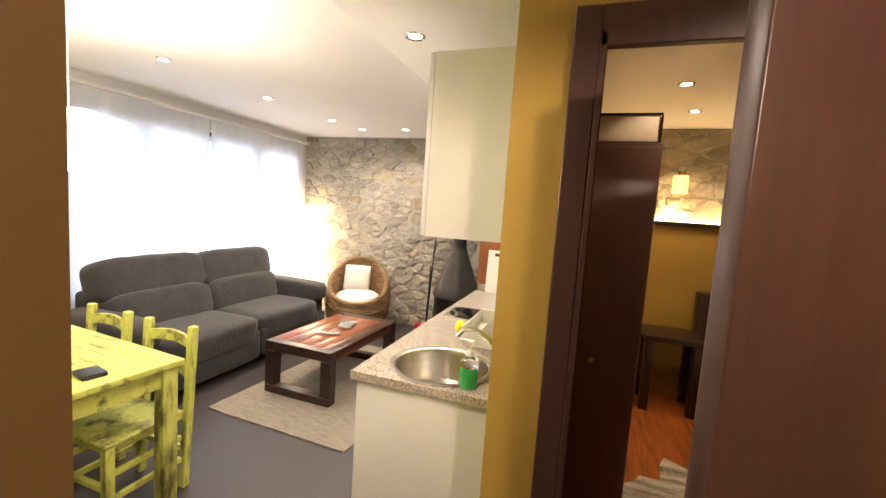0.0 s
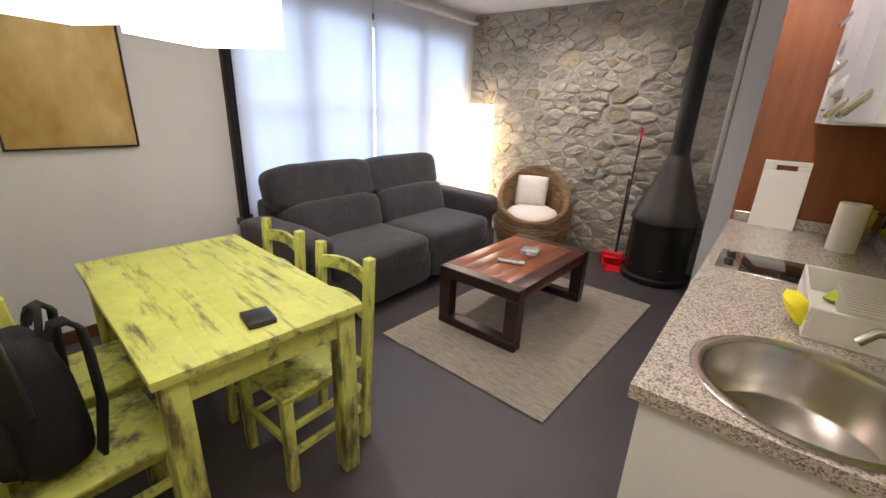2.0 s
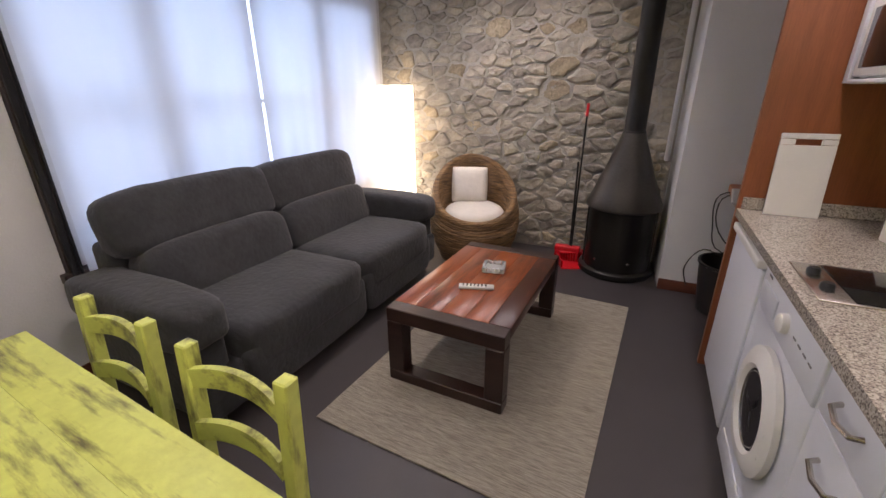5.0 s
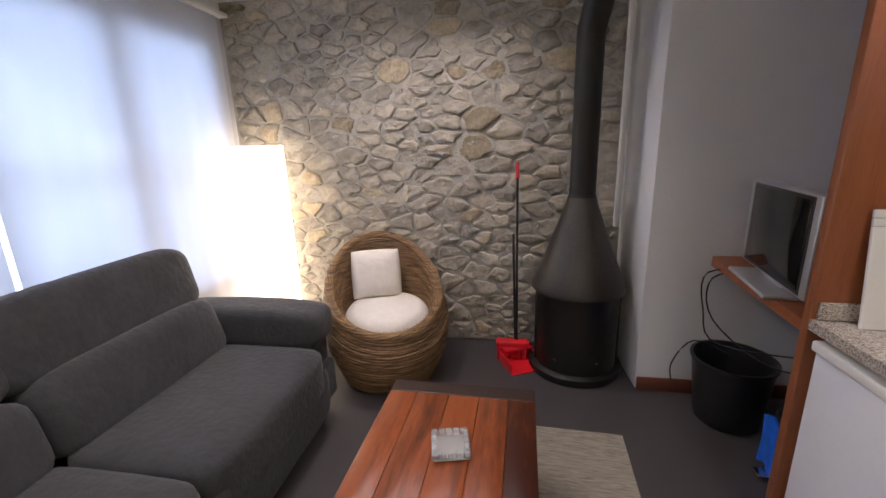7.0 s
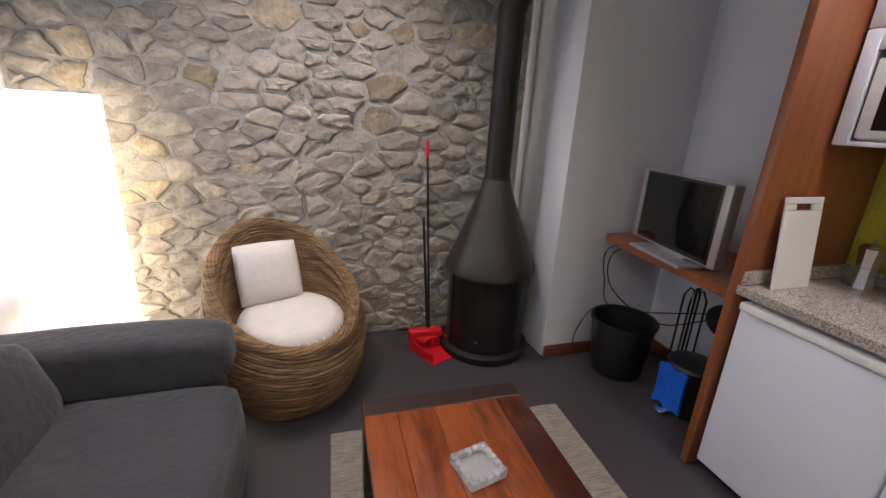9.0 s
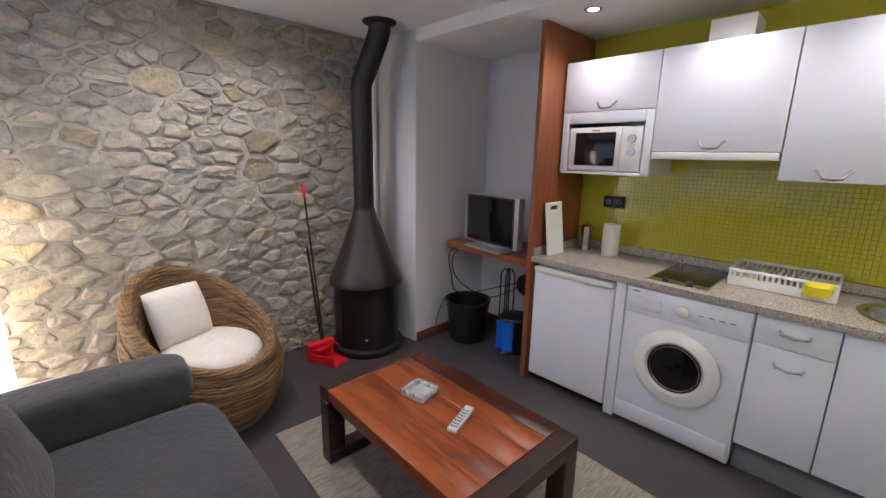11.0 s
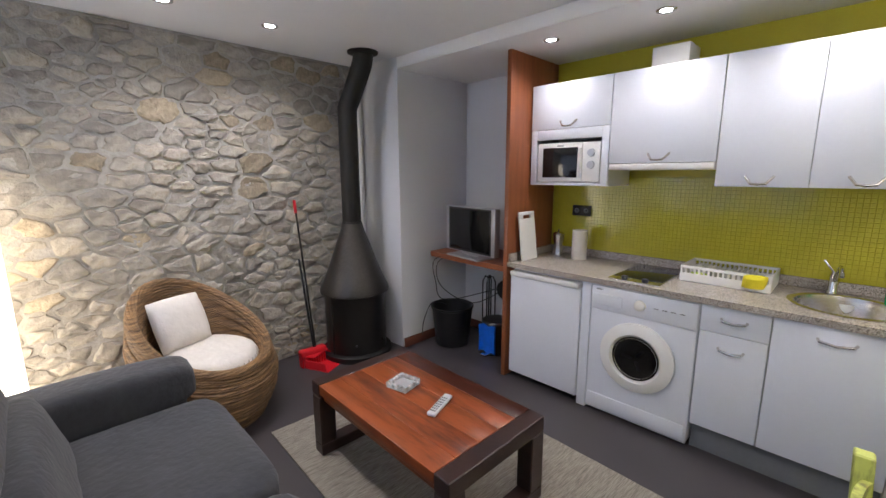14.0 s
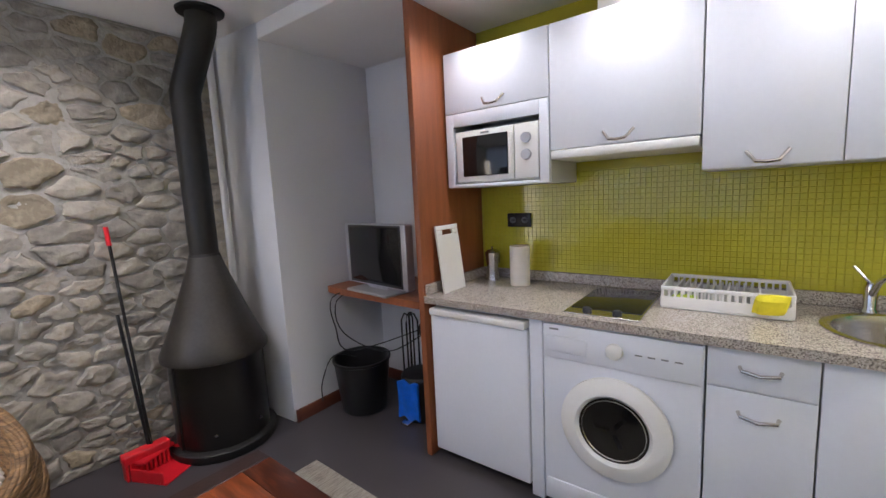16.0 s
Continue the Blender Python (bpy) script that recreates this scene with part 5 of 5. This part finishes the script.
def rubble(parent, x0, x1, z0, z1, front, seed, big, first=()):
    rnd = random.Random(seed)
    seeds = list(first)
    tries = 0
    while tries < 9000:
        tries += 1
        p = (rnd.uniform(x0, x1), rnd.uniform(z0, z1))
        need = big * (0.36 + 1.0 * (0.5 + 0.9 * noise.noise(Vector((p[0] * 1.9 + seed, p[1] * 2.3, 0.3)))) * rnd.uniform(0.45, 1.6))
        if all(math.hypot((p[0] - q[0]) * 0.60, p[1] - q[1]) > (0.135 if q[2] > 9 else min(need, q[2])) for q in seeds):
            seeds.append((*p, need))
    for s_ in seeds:
        poly = [(x0, z0), (x1, z0), (x1, z1), (x0, z1)]
        for q in seeds:
            if q is not s_ and abs(q[0] - s_[0]) < 0.9 and abs(q[1] - s_[1]) < 0.6:
                poly = clip_cell(poly, s_, q, 0.60)
        cx, cz = sum(p[0] for p in poly) / len(poly), sum(p[1] for p in poly) / len(poly)
        # soften the corners, then cut the outline a little unevenly
        for _ in range(1):
            nxt = []
            for i, p in enumerate(poly):
                q = poly[(i + 1) % len(poly)]
                nxt += [(p[0] * (1 - u) + q[0] * u, p[1] * (1 - u) + q[1] * u) for u in (0.12, 0.37, 0.63, 0.88)]
            poly = nxt
        gap = rnd.uniform(0.001, 0.009)
        ring = []
        for p in poly:
            dx, dz = p[0] - cx, p[1] - cz
            l = math.hypot(dx, dz) or 1e-6
            k = max(0.3, (l - gap - 0.030 * abs(noise.noise(Vector((p[0] * 17, p[1] * 17, seed))))) / l)
            ring.append((dx * k, dz * k))
        deep = rnd.uniform(0.004, 0.026)
        tx, tz = rnd.uniform(-0.06, 0.06), rnd.uniform(-0.10, 0.05)
        bm = bmesh.new()
        levels = []
        for f, dpt in ((1.0, -0.012), (0.97, 0.45), (0.86, 0.85), (0.66, 0.97), (0.35, 1.0)):
            row = []
            for x, z in ring:
                y = -(deep * dpt) + (0.015 * noise.noise(Vector(((cx + x * f) * 14, (cz + z * f) * 14, seed + 4))) + 0.008 * noise.noise(Vector(((cx + x * f) * 45, (cz + z * f) * 45, seed + 9))) if dpt > 0.3 else 0.0) + (tx * x * f + tz * z * f) * (0.6 if dpt > 0.3 else 0)
                row.append(bm.verts.new((x * f, y if dpt > 0 else 0.012, z * f)))
            levels.append(row)
        n = len(ring)
        for a, b in zip(levels, levels[1:]):
            for i in range(n):
                bm.faces.new((a[i], a[(i + 1) % n], b[(i + 1) % n], b[i]))
        top = bm.verts.new((0, -deep * 1.02 + 0.008 * noise.noise(Vector((cx * 16, cz * 16, seed + 4))), 0))
        for i in range(n):
            bm.faces.new((levels[-1][i], levels[-1][(i + 1) % n], top))
        bmesh.ops.recalc_face_normals(bm, faces=bm.faces[:])
        o = ob_of("stone", bm, M_OCHRESTONE if rnd.random() < 0.08 or s_[2] > 9 else M_STONE, parent, True, 38)
        o.location = (cx, front, cz)


rubble(stone_wall, -2.96, -0.24, 0.01, CEIL - 0.01, SY - 0.001, 3, 0.112, [(-1.17, 1.62, 10), (-1.75, 1.95, 10), (-0.62, 1.95, 10)])
rubble(bed_stone, 0.9, 2.3, 1.66, CEIL - 0.02, 5.559, 8, 0.17)
